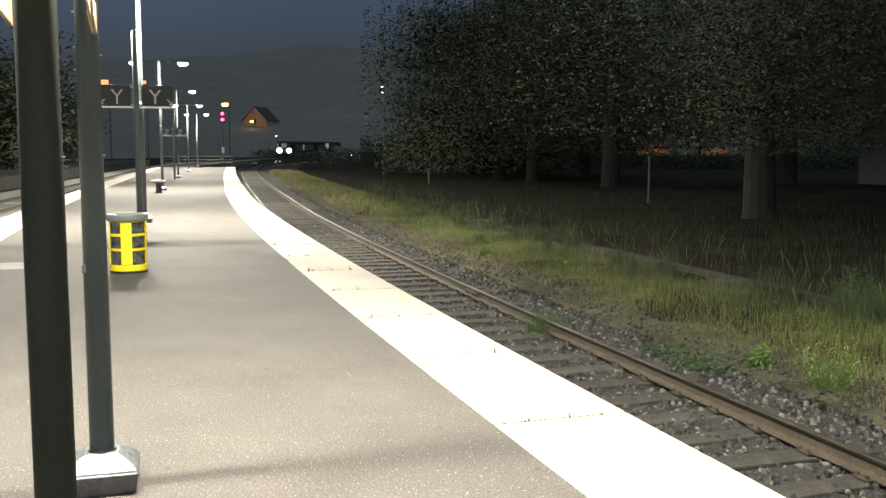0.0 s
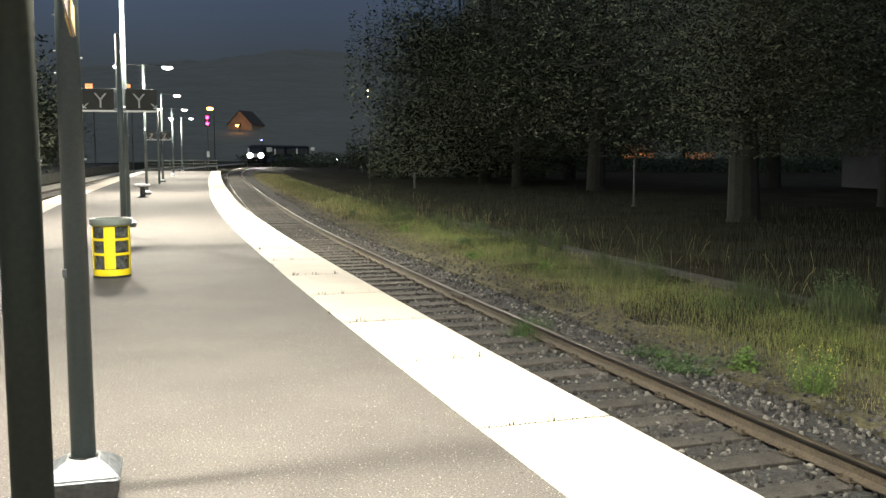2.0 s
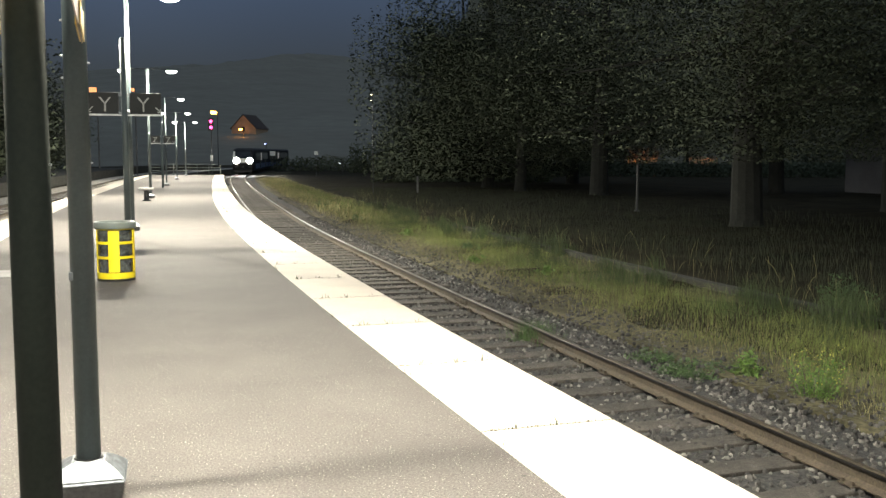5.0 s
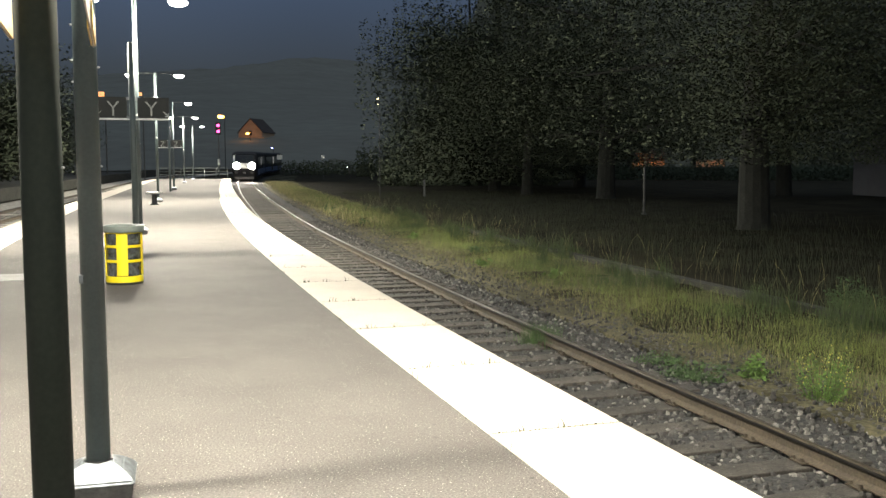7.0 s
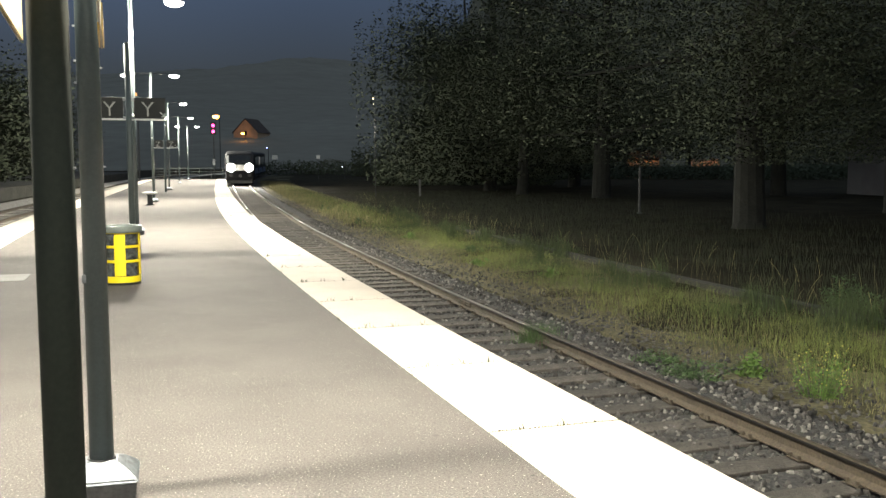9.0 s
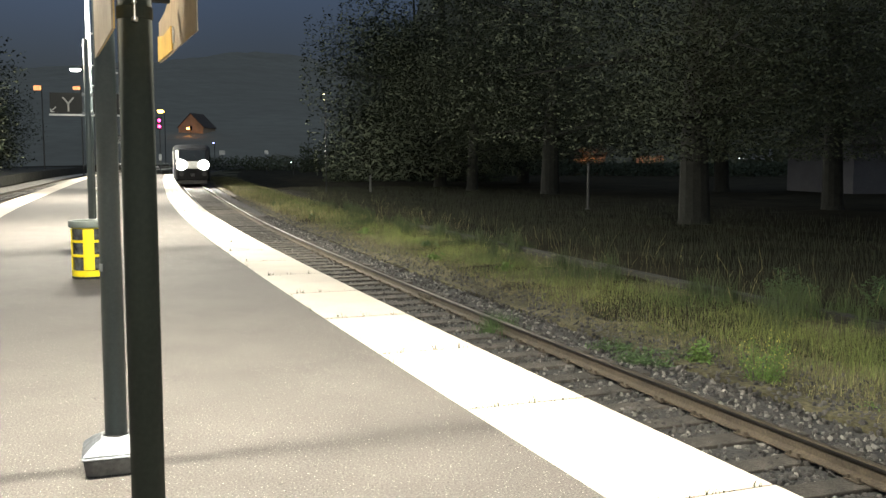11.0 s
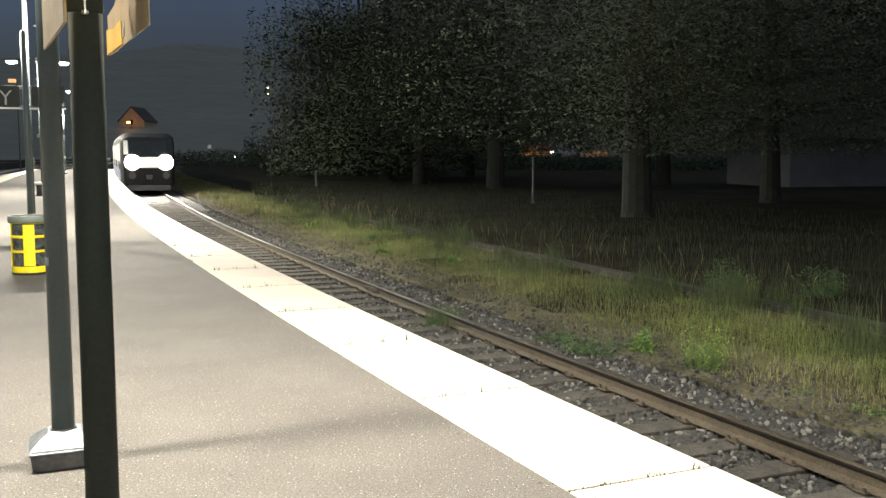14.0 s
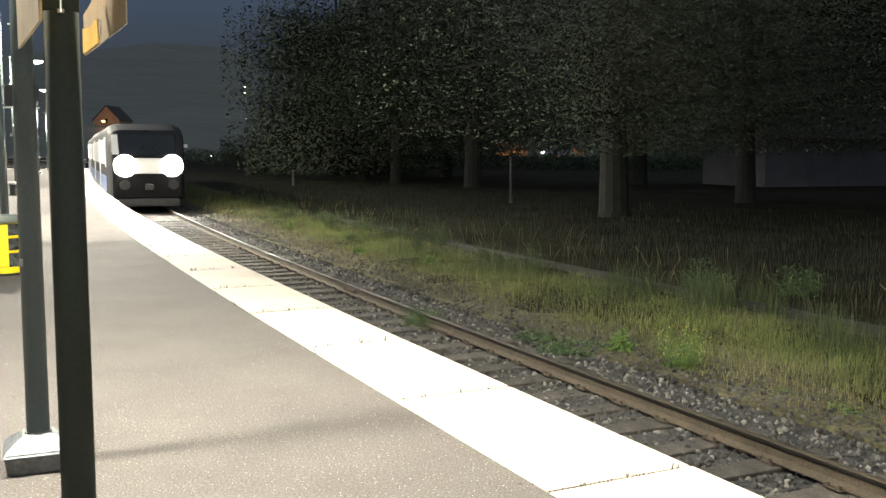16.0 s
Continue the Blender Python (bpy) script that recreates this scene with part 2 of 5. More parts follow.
# ---------------------------------------------------------------- small builders


def mesh_of(name, bm, mat, smooth=False):
    me = bpy.data.meshes.new(name)
    bm.to_mesh(me)
    bm.free()
    if smooth:
        for p in me.polygons:
            p.use_smooth = smooth is True or len(p.vertices) == 4
    me.materials.append(mat)
    return me


def part(name, bm, mat, parent=None, label="", smooth=False, m=None):
    ob = new(name, mesh_of(name, bm, mat, smooth))
    if parent is not None:
        ob.parent = parent
    if m is not None:
        ob.matrix_basis = m
    return tagged(ob, label) if label else ob


def thing(name, m, label, category, group="", kind=""):
    ob = new(name)
    ob.matrix_basis = m
    ob.empty_display_size = 0.1
    return tagged(ob, label, category, group, kind)


def box(bm, x0, x1, y0, y1, z0, z1, bev=0.0, m=None):
    r = bmesh.ops.create_cube(bm, size=1.0)
    vs = r["verts"]
    for v in vs:
        v.co = Vector(((x0 + x1) / 2 + v.co.x * (x1 - x0), (y0 + y1) / 2 + v.co.y * (y1 - y0), (z0 + z1) / 2 + v.co.z * (z1 - z0)))
    if m is not None:
        bmesh.ops.transform(bm, matrix=m, verts=vs)
    if bev:
        es = list({ed for v in vs for ed in v.link_edges})
        bmesh.ops.bevel(bm, geom=es, offset=bev, segments=2, affect="EDGES", profile=0.6)
    return bm


def tube(bm, p, q, r0, r1=None, n=16, caps=True):
    """A tapered cylinder from p to q."""
    r1 = r0 if r1 is None else r1
    p, q = Vector(p), Vector(q)
    d = q - p
    rot = d.to_track_quat("Z", "Y").to_matrix().to_4x4()
    bmesh.ops.create_cone(bm, cap_ends=caps, segments=n, radius1=r0, radius2=r1, depth=d.length,
                          matrix=Matrix.Translation((p + q) / 2) @ rot)
    return bm


def lathe(bm, profile, n=32):
    """A turned body from (radius, z) pairs."""
    rings = []
    for r, z in profile:
        rings.append([bm.verts.new((r * math.cos(2 * math.pi * i / n), r * math.sin(2 * math.pi * i / n), z)) for i in range(n)])
    for a, b in zip(rings, rings[1:]):
        for i in range(n):
            bm.faces.new((a[i], a[(i + 1) % n], b[(i + 1) % n], b[i]))
    for ring, flip in ((rings[0], True), (rings[-1], False)):
        if len(ring) > 2 and (ring[0].co.x ** 2 + ring[0].co.y ** 2) > 1e-8:
            bm.faces.new(ring[::-1] if flip else ring)
    return bm


def ball(bm, at, r, n=10):
    bmesh.ops.create_uvsphere(bm, u_segments=n, v_segments=max(6, n // 2 + 1), radius=r, matrix=Matrix.Translation(at))
    return bm


def strip(name, s_list, offs, zs, mat, lift=True):
    """A sheet swept along the line: cross-section (off, z) pairs, offs and zs may be functions of s."""
    bm = bmesh.new()
    rows = []
    for s in s_list:
        o, z = offs(s), zs(s)
        up = float(rise(s)) if lift else 0.0
        rows.append([bm.verts.new(on_line(s, a, b + up)) for a, b in zip(o, z)])
    for a, b in zip(rows, rows[1:]):
        for i in range(len(a) - 1):
            bm.faces.new((a[i], b[i], b[i + 1], a[i + 1])[::-1])
    return bm


def span(a, b, step):
    return list(np.arange(a, b + 1e-6, step))


def scatter_mesh(name, verts, faces, mat):
    me = bpy.data.meshes.new(name)
    me.from_pydata(verts, [], faces)
    me.materials.append(mat)
    return new(name, me)


# ---------------------------------------------------------------- ground


def line_coords(x, y):
    """s and offset of points of the plan."""
    x, y = np.asarray(x, float), np.asarray(y, float)
    c = CURVE[::8]
    best = np.full(x.shape, 1e18)
    idx = np.zeros(x.shape, int)
    for i, (_, cx, cy, _) in enumerate(c):
        d = (x - cx) ** 2 + (y - cy) ** 2
        hit = d < best
        best[hit], idx[hit] = d[hit], i
    cx, cy, th = c[idx, 1], c[idx, 2], c[idx, 3]
    return c[idx, 0], (x - cx) * np.cos(th) - (y - cy) * np.sin(th)


def ground_z(s, off):
    z = np.full(np.shape(off), -0.86)
    z = np.where(off > 3.0, -0.86 + 0.13 * np.clip((off - 3.0) / 1.0, 0, 1), z)
    return z + rise(np.minimum(s, 260.0)) * np.exp(-((np.maximum(np.abs(off) - 30, 0)) / 40.0) ** 2)


def build_ground():
    near = list(np.arange(-60, 60.1, 1.0))
    far = [75, 95, 125, 170, 240, 340, 500, 800, 1300, 2200]
    xs = np.array([-v for v in far[::-1]] + near + far, float)
    ys = np.array([-2200, -1200, -600, -300, -150, -80, -50] + list(np.arange(-30, 180.1, 1.5)) + [190, 205, 225, 255, 300, 370, 480, 700, 1100, 1800, 2600], float)
    gx, gy = np.meshgrid(xs, ys)
    s, off = line_coords(gx.ravel(), gy.ravel())
    z = ground_z(s, off)
    rng = np.random.default_rng(3)
    z = z + np.where(np.abs(off - 20) < 17, rng.normal(0, 0.03, z.shape), 0)
    verts = np.column_stack([gx.ravel(), gy.ravel(), z]).tolist()
    w = len(xs)
    faces = [(j * w + i, j * w + i + 1, (j + 1) * w + i + 1, (j + 1) * w + i) for j in range(len(ys) - 1) for i in range(w - 1)]
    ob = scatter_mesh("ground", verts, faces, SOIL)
    for p in ob.data.polygons:
        p.use_smooth = True
    tagged(ob, "grassy soil around the railway line, darkened where lamp light fades", "ground", kind="structure")


build_ground()

# ---------------------------------------------------------------- platform
PLAT_END = 101.0
ISL = thing("platform", pose(0, 0, 0), "curved asphalt island platform with white edge slabs", "platform", kind="structure")
SLAB_W, SLAB_L = 0.87, 1.86


def build_platform():
    ss = span(-34, PLAT_END, 1.0)
    bm = strip("platform_surface", ss, lambda s: (left_edge(s), (left_edge(s) - SLAB_W) / 2, -SLAB_W), lambda s: (0.0, 0.0, 0.0), ASPHALT, False)
    part("platform_surface", bm, ASPHALT, ISL, "worn grey-brown asphalt with fine pale aggregate")
    # concrete body under it, set back under the slabs
    bm = strip("platform_body", ss,
               lambda s: (left_edge(s) - SLAB_W + 0.12, left_edge(s) - SLAB_W + 0.12, -0.12, -0.12),
               lambda s: (-0.95, -0.095, -0.095, -0.95), CONCRETE, False)
    a = on_line(PLAT_END, left_edge(PLAT_END) - SLAB_W + 0.1)
    b = on_line(PLAT_END, -0.12)
    bm.faces.new([bm.verts.new((a.x, a.y, -0.95)), bm.verts.new((b.x, b.y, -0.95)), bm.verts.new((b.x, b.y, -0.004)), bm.verts.new((a.x, a.y, -0.004))])
    part("platform_body", bm, CONCRETE, ISL)


build_platform()

# ---------------------------------------------------------------- track


def rail_profile():
    """Half-section of a flat-bottom rail: (x, z) down from the top of the head."""
    right = [(0.0, 0.0), (0.022, 0.0), (0.031, -0.008), (0.032, -0.030), (0.009, -0.044), (0.008, -0.112), (0.030, -0.126), (0.066, -0.136), (0.066, -0.148)]
    return right + [(-x, z) for x, z in right[::-1][:-1]]


def build_rail(parent, off, s_a, s_b, label, top=RAIL_TOP):
    prof = rail_profile()
    bm = bmesh.new()
    rows = []
    for s in span(s_a, s_b, 1.5):
        up = float(rise(s))
        rows.append([bm.verts.new(on_line(s, off + x, top + z + up)) for x, z in prof])
    n = len(prof)
    for a, b in zip(rows, rows[1:]):
        for i in range(n):
            f = bm.faces.new((a[i], a[(i + 1) % n], b[(i + 1) % n], b[i]))
            # Sides of the head get a dark colour as the rail's shadow line.
            f.material_index = 1 if i in (0, 1, n - 1, n - 2) else (2 if i in (2, n - 3) else 0)
    bm.normal_update()
    ob = part("rail", bm, RAIL_SIDE, parent, label)
    ob.data.materials.append(RAIL_HEAD)
    ob.data.materials.append(RAIL_SHADE)
    return ob


def build_track(centre, s_a, s_b, sleepers_to, label, seed):
    rng = random.Random(seed)
    tr = thing("track", pose(0, 0, 0), label, "railway track", kind="structure")
    for side in (-1, 1):
        build_rail(tr, centre + side * GAUGE / 2, s_a, s_b, "rusty rail with a worn shiny head")
    bm = bmesh.new()
    box(bm, -1.28, 1.28, -0.115, 0.115, -0.14, 0.0, 0.012)
    for v in bm.verts:
        v.co.z += 0.006 * math.sin(v.co.x * 5 + v.co.y * 17)
    shape = mesh_of("sleeper", bm, SLEEPER)
    bm = bmesh.new()
    box(bm, -0.12, 0.12, -0.08, 0.08, 0, 0.012, 0.003)
    for x, y in ((-0.095, 0.05), (0.095, -0.05), (0.095, 0.05), (-0.095, -0.05)):
        tube(bm, (x, y, 0.01), (x, y, 0.042), 0.016, 0.014, 6)
    chair = mesh_of("rail_chair", bm, RAIL_SIDE)
    s = s_a + 0.2
    while s < sleepers_to:
        up = float(rise(s))
        p = on_line(s, centre + rng.uniform(-0.04, 0.04), RAIL_TOP - 0.151 - rng.random() * 0.018 + up)
        sl = new("sleeper", shape)
        sl.parent = tr
        sl.matrix_basis = pose(p.x, p.y, p.z, rng.uniform(-2, 2), rng.uniform(-0.4, 0.4), heading(s) + rng.uniform(-1.5, 1.5))
        if 3 < s < 24:
            for side in (-1, 1):
                q = on_line(s, centre + side * GAUGE / 2, RAIL_TOP - 0.149 + up)
                c = new("rail_chair", chair)
                c.parent = tr
                c.matrix_basis = pose(q.x, q.y, q.z, 0, 0, heading(s))
        s += 0.63 + rng.uniform(-0.02, 0.02)
    return tr


TRACK = build_track(GAUGE_C, -4.0, 330.0, 110.0, "old single track with wooden sleepers in grey ballast", 5)


def build_fishplate(s, off):
    bm = bmesh.new()
    for side in (-1, 1):
        x = side * 0.024
        box(bm, x - 0.012, x + 0.012, -0.3, 0.3, -0.115, -0.042, 0.004)
        for y in (-0.22, -0.08, 0.08, 0.22):
            tube(bm, (x, y, -0.08), (x + side * 0.035, y, -0.08), 0.016, 0.014, 6)
    p = on_line(s, off, RAIL_TOP)
    part("fishplate", bm, RAIL_SIDE, TRACK, "bolted rusty rail joint", m=pose(p.x, p.y, p.z, 0, 0, heading(s)))


build_fishplate(15.2, GAUGE_C + GAUGE / 2)
build_fishplate(15.2, GAUGE_C - GAUGE / 2)
build_fishplate(33.0, GAUGE_C + GAUGE / 2)

build_track(-9.9, 8.0, 260.0, 90.0, "second track with pale ballast beyond the platform", 9)


def build_bed(a, b, s_a, s_b, label, mat=BALLAST, top=BED):
    ss = span(s_a, s_b, 1.0)
    bm = strip("ballast_bed", ss, lambda s: (a - 0.7, a, (a + b) / 2, b, b + 0.7), lambda s: (top - 0.25, top, top + 0.005, top, top - 0.25), mat)
    ob = part("ballast_bed", bm, mat)
    tagged(ob, label, "ballast", kind="structure")


build_bed(-0.12, 3.35, -6, 330, "crushed-stone ballast under the track, coloured dark for the gaps between stones")
PALE_BED = material("pale_ballast_bed", (0.34, 0.32, 0.28), 0.95, scale=3, var=0.3, fine=26, fine_var=0.5, bump=1.0, bump_scale=22)
build_bed(-13.2, -8.2, 4, 260, "pale crushed-stone ballast beside the platform", PALE_BED, BED + 0.03)


def stone_shape(rng):
    bm = bmesh.new()
    bmesh.ops.create_icosphere(bm, subdivisions=1, radius=1.0)
    for v in bm.verts:
        v.co *= rng.uniform(0.72, 1.2)
    v = np.array([p.co[:] for p in bm.verts])
    f = [tuple(q.index for q in fc.verts) for fc in bm.faces]
    bm.free()
    return v, f


def scatter_stones(name, count, s_fn, off_fn, z_fn, size, mat, label, seed):
    rng = random.Random(seed)
    shapes = [stone_shape(rng) for _ in range(9)]
    verts, faces, k = [], [], 0
    for _ in range(count):
        s, off = s_fn(rng), off_fn(rng)
        p = on_line(s, off)
        v, f = rng.choice(shapes)
        r = rng.uniform(*size)
        rot = np.array(Euler((rng.uniform(0, 6.3), rng.uniform(0, 6.3), rng.uniform(0, 6.3))).to_matrix())
        w = (v * np.array([1.0, rng.uniform(0.65, 1.0), rng.uniform(0.5, 0.85)])) @ rot.T * r
        w = w + np.array([p.x, p.y, z_fn(s, off) + r * rng.uniform(0.05, 0.5)])
        verts.extend(w.tolist())
        faces.extend([tuple(q + k for q in t) for t in f])
        k += len(v)
    ob = scatter_mesh(name, verts, faces, mat)
    tagged(ob, label, "stones", kind="stuff")


def near_s(a, b, power=1.7):
    return lambda r: a + (b - a) * r.random() ** power


def bed_z(s, off):
    return BED + float(rise(s)) - (0.25 * max(0.0, off - 3.35) / 0.7 if off > 3.35 else 0)


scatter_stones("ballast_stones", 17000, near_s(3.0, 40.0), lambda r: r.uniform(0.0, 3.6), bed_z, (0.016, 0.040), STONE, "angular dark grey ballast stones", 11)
scatter_stones("ballast_stones", 4600, near_s(3.0, 38.0), lambda r: r.triangular(0.2, 4.5, 3.3), bed_z, (0.012, 0.040), PALE_STONE, "pale ballast stones among the grey", 12)
scatter_stones("gravel", 7000, near_s(3.0, 60.0, 1.4), lambda r: r.triangular(2.9, 5.2, 3.4), lambda s, o: -0.735 + float(rise(s)), (0.015, 0.04), STONE, "loose stones along the grass verge", 13)

# ---------------------------------------------------------------- old kerb in the grass and the far platform


def swept_block(name, ss, off_a, off_b, z0, z1, mat, label, category):
    bm = strip(name, ss, lambda s: (off_a, off_a, off_b, off_b), lambda s: (z0, z1, z1, z0), mat)
    ob = part(name, bm, mat)
    tagged(ob, label, category, kind="structure")


swept_block("old_kerb", span(2, 32, 1.0), 6.95, 7.18, -0.95, -0.615, OLD_KERB, "low weathered concrete kerb, coloured dark as in shade, overgrown by grass", "kerb")
swept_block("verge", span(-6, 150, 1.0), 3.2, 6.93, -0.95, -0.725, VERGE, "dry grassy verge beside the ballast", "verge")
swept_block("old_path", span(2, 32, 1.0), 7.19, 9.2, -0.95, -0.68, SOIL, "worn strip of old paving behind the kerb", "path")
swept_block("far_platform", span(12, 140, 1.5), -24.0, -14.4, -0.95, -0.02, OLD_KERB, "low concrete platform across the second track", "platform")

# ---------------------------------------------------------------- lamp posts
LAMP_H = 5.2
STRAY_POWER = 2300.0
MATT_BLACK = material("matt_black_paint", (0.008, 0.008, 0.008), 0.9, scale=6, var=0.2, bump=0, spec=0.1)
ARM = 0.94


def lamp_post(s, off, first):
    p = on_line(s, off)
    m = pose(p.x, p.y, 0, 0, 0, heading(s))
    if first is not None:
        return copy_thing(first, m)
    post = thing("lamp_post", m, "blue-grey double-headed platform lamp on a galvanised foot", "street lamp", "platform lamps")
    bm = bmesh.new()
    tube(bm, (0, 0, 0.13), (0, 0, LAMP_H + 0.06), 0.0565, 0.046, 28)
    part("pole", bm, POLE_GREY, post, smooth="sides")
    # foot: dull plinth below, sheet-metal hood above
    turned = pose(0, 0, 0, 0, 0, -2)
    corners = ((-1, -1), (1, -1), (1, 1), (-1, 1))
    bm = bmesh.new()
    lo = [bm.verts.new((x * 0.150, y * 0.150, 0.0)) for x, y in corners]
    hi = [bm.verts.new((x * 0.163, y * 0.163, 0.098)) for x, y in corners]
    for i in range(4):
        bm.faces.new((lo[i], lo[(i + 1) % 4], hi[(i + 1) % 4], hi[i]))
    bm.faces.new(hi)
    bm.faces.new(lo[::-1])
    bmesh.ops.bevel(bm, geom=list(bm.edges), offset=0.010, segments=2, affect="EDGES")
    part("plinth", bm, PLINTH, post, "dull dark foot block", m=turned)
    bm = bmesh.new()
    lo = [bm.verts.new((x * 0.170, y * 0.170, 0.094)) for x, y in corners]
    mid = [bm.verts.new((x * 0.168, y * 0.168, 0.106)) for x, y in corners]
    shoulder = [bm.verts.new((x * 0.112, y * 0.112, 0.155)) for x, y in corners]
    hi = [bm.verts.new((x * 0.068, y * 0.068, 0.178)) for x, y in corners]
    for a, b in ((lo, mid), (mid, shoulder), (shoulder, hi)):
        for i in range(4):
            bm.faces.new((a[i], a[(i + 1) % 4], b[(i + 1) % 4], b[i]))
    bm.faces.new(hi)
    bmesh.ops.bevel(bm, geom=list(bm.edges), offset=0.008, segments=2, affect="EDGES")
    part("hood", bm, GALV, post, "folded galvanised foot cover", m=turned)
    bm = bmesh.new()
    lathe(bm, [(0.066, 0.174), (0.064, 0.184), (0.058, 0.184)], 24)
    part("collar", bm, BLACK_METAL, post)
    bm = bmesh.new()
    box(bm, -0.0585, -0.040, -0.042, -0.026, 1.035, 1.075, 0.002)
    part("tag", bm, GALV, post, "small metal tag")
    bm = bmesh.new()
    tube(bm, (-ARM + 0.1, 0, LAMP_H + 0.05), (ARM - 0.1, 0, LAMP_H + 0.05), 0.010, 0.010, 10)
    part("arm", bm, MATT_BLACK, post)
    for side in (-1, 1):
        bm = bmesh.new()
        lathe(bm, [(0.215, 0.012), (0.228, 0.02), (0.20, 0.055), (0.10, 0.085), (0.02, 0.092)], 28)
        hd = part("lamp_head", bm, POLE_GREY, post, "round flat lamp head", True, m=pose(side * ARM, 0, LAMP_H - 0.03))
        bm = bmesh.new()
        lathe(bm, [(0.02, -0.085), (0.12, -0.074), (0.19, -0.040), (0.222, 0.012)], 28)
        part("diffuser", bm, LED, hd, "glowing white diffuser", True)
    for side, z in ((1, 1.58), (1, 2.04), (-1, 1.97), (-1, 2.07), (-1, 2.23), (1, 3.1)):
        bm = bmesh.new()
        tube(bm, (side * 0.045, 0, z), (side * 0.060, 0, z), 0.005, 0.005, 8)
        ball(bm, (side * 0.059, 0, z), 0.005, 8)
        part("eyelet", bm, STEEL, post, "small bright eyelet bolt")
    # small loudspeaker half way up
    bm = bmesh.new()
    box(bm, -0.02, 0.02, -0.10, -0.045, 2.62, 2.68, 0.004)
    tube(bm, (0, -0.10, 2.65), (0, -0.19, 2.63), 0.032, 0.032, 12)
    part("loudspeaker", bm, SIGN_WHITE, post, "small white loudspeaker on a bracket")
    return post


POST_S = ((5.62, -3.017), (23.2, -3.073), (41.6, -3.36), (60.4, -3.52), (78.8, -3.62), (97.3, -3.62), (-12.6, -3.0))


def build_lamps():
    first = None
    for s, off in POST_S:
        post = lamp_post(s, off, first)
        first = first or post
        if 59 < s < 61:
            # one head of this lamp is out
            for o in post.children_recursive:
                if o.name.startswith("diffuser") and o.parent.matrix_basis.translation.x < 0:
                    o.data = o.data.copy()
                    o.data.materials[0] = DEAD_LED
    for s, off in POST_S:
        p = on_line(s, off)
        a = math.radians(heading(s))
        for side in (-1, 1):
            if s > 59 and s < 61 and side < 0:
                continue
            d = bpy.data.lights.new("lamp_light", "SPOT")
            d.energy, d.color = LAMP_POWER * (0.6 if s < 10 else 1.3), LAMP_COLOUR
            d.shadow_soft_size = 0.10
            d.spot_size, d.spot_blend = radians(164), 0.35
            o = new("lamp_light", d)
            o.matrix_basis = pose(p.x + side * ARM * math.cos(a), p.y + side * ARM * math.sin(a), LAMP_H - 0.19, 0, 0, heading(s)) @ Matrix.Diagonal((0.67, 1.0, 1.0, 1.0))

            if s > -20:
                # stray light from the side of the glass bowl
                d = bpy.data.lights.new("bowl_light", "POINT")
                d.energy, d.color, d.shadow_soft_size = STRAY_POWER * (1.0 if s < 10 else 1.25), LAMP_COLOUR, 0.12
                new("bowl_light", d).matrix_basis = o.matrix_basis.copy()


build_lamps()

# ---------------------------------------------------------------- signs and posts


def letter(ch, size, parent, m, mat):
    cu = bpy.data.curves.new("letter", "FONT")
    cu.body, cu.size, cu.align_x, cu.align_y, cu.extrude, cu.offset = ch, size, "CENTER", "CENTER", 0.003, -0.004
    tmp = new("letter_tmp", cu)
    me = bpy.data.meshes.new_from_object(tmp.evaluated_get(bpy.context.evaluated_depsgraph_get()))
    bpy.data.objects.remove(tmp)
    me.materials.clear()
    me.materials.append(mat)
    ob = new("letter", me)
    ob.parent = parent
    ob.matrix_basis = m
    return ob


def letter_sign(s, off, ch):
    p = on_line(s, off)
    sg = thing("platform_sign", pose(p.x, p.y, 0, 0, 0, heading(s)), "dark stop-position sign with a white letter " + ch + " on each wing", "sign", "platform letter signs")
    bm = bmesh.new()
    tube(bm, (0, 0, 0), (0, 0, 3.95), 0.062, 0.058, 20)
    lathe(bm, [(0.0, 3.95), (0.058, 3.95), (0.03, 3.975)], 20)
    part("post", bm, POLE_GREY, sg, smooth="sides")
    for side in (-1, 1):
        bm = bmesh.new()
        box(bm, min(side * 0.10, side * 0.70), max(side * 0.10, side * 0.70), -0.025, 0.025, 2.49, 2.90, 0.006)
        bd = part("board", bm, SIGN_DARK, sg)
        bm = bmesh.new()
        box(bm, min(side * 0.06, side * 0.72), max(side * 0.06, side * 0.72), -0.03, 0.03, 2.45, 2.485, 0.005)
        part("edge_rail", bm, SIGN_WHITE, bd, "pale metal rail under the board")
        for z in (2.50, 2.87):
            bm = bmesh.new()
            box(bm, min(side * 0.05, side * 0.11), max(side * 0.05, side * 0.11), -0.035, 0.035, z - 0.03, z + 0.03, 0.006)
            part("clamp", bm, GALV, bd, "galvanised clamp")
        bm = bmesh.new()
        c = Vector((side * 0.64, -0.031, 2.57))
        tube(bm, c + Vector((-side * 0.05, 0, 0.05)), c + Vector((side * 0.04, 0, -0.04)), 0.007, 0.007, 6)
        tube(bm, c + Vector((side * 0.045, 0, -0.045)), c + Vector((-side * 0.02, 0, -0.045)), 0.007, 0.007, 6)
        tube(bm, c + Vector((side * 0.045, 0, -0.045)), c + Vector((side * 0.045, 0, 0.02)), 0.007, 0.007, 6)
        part("arrow", bm, SIGN_WHITE, bd, "small white arrow")
        letter(ch, 0.42, bd, Matrix.Translation((side * 0.36, -0.029, 2.655)) @ pose(0, 0, 0, 90, 0, 0), SIGN_LETTER)
    return sg


letter_sign(20.76, -3.08, "Y")
letter_sign(56.6, -3.55, "Z")


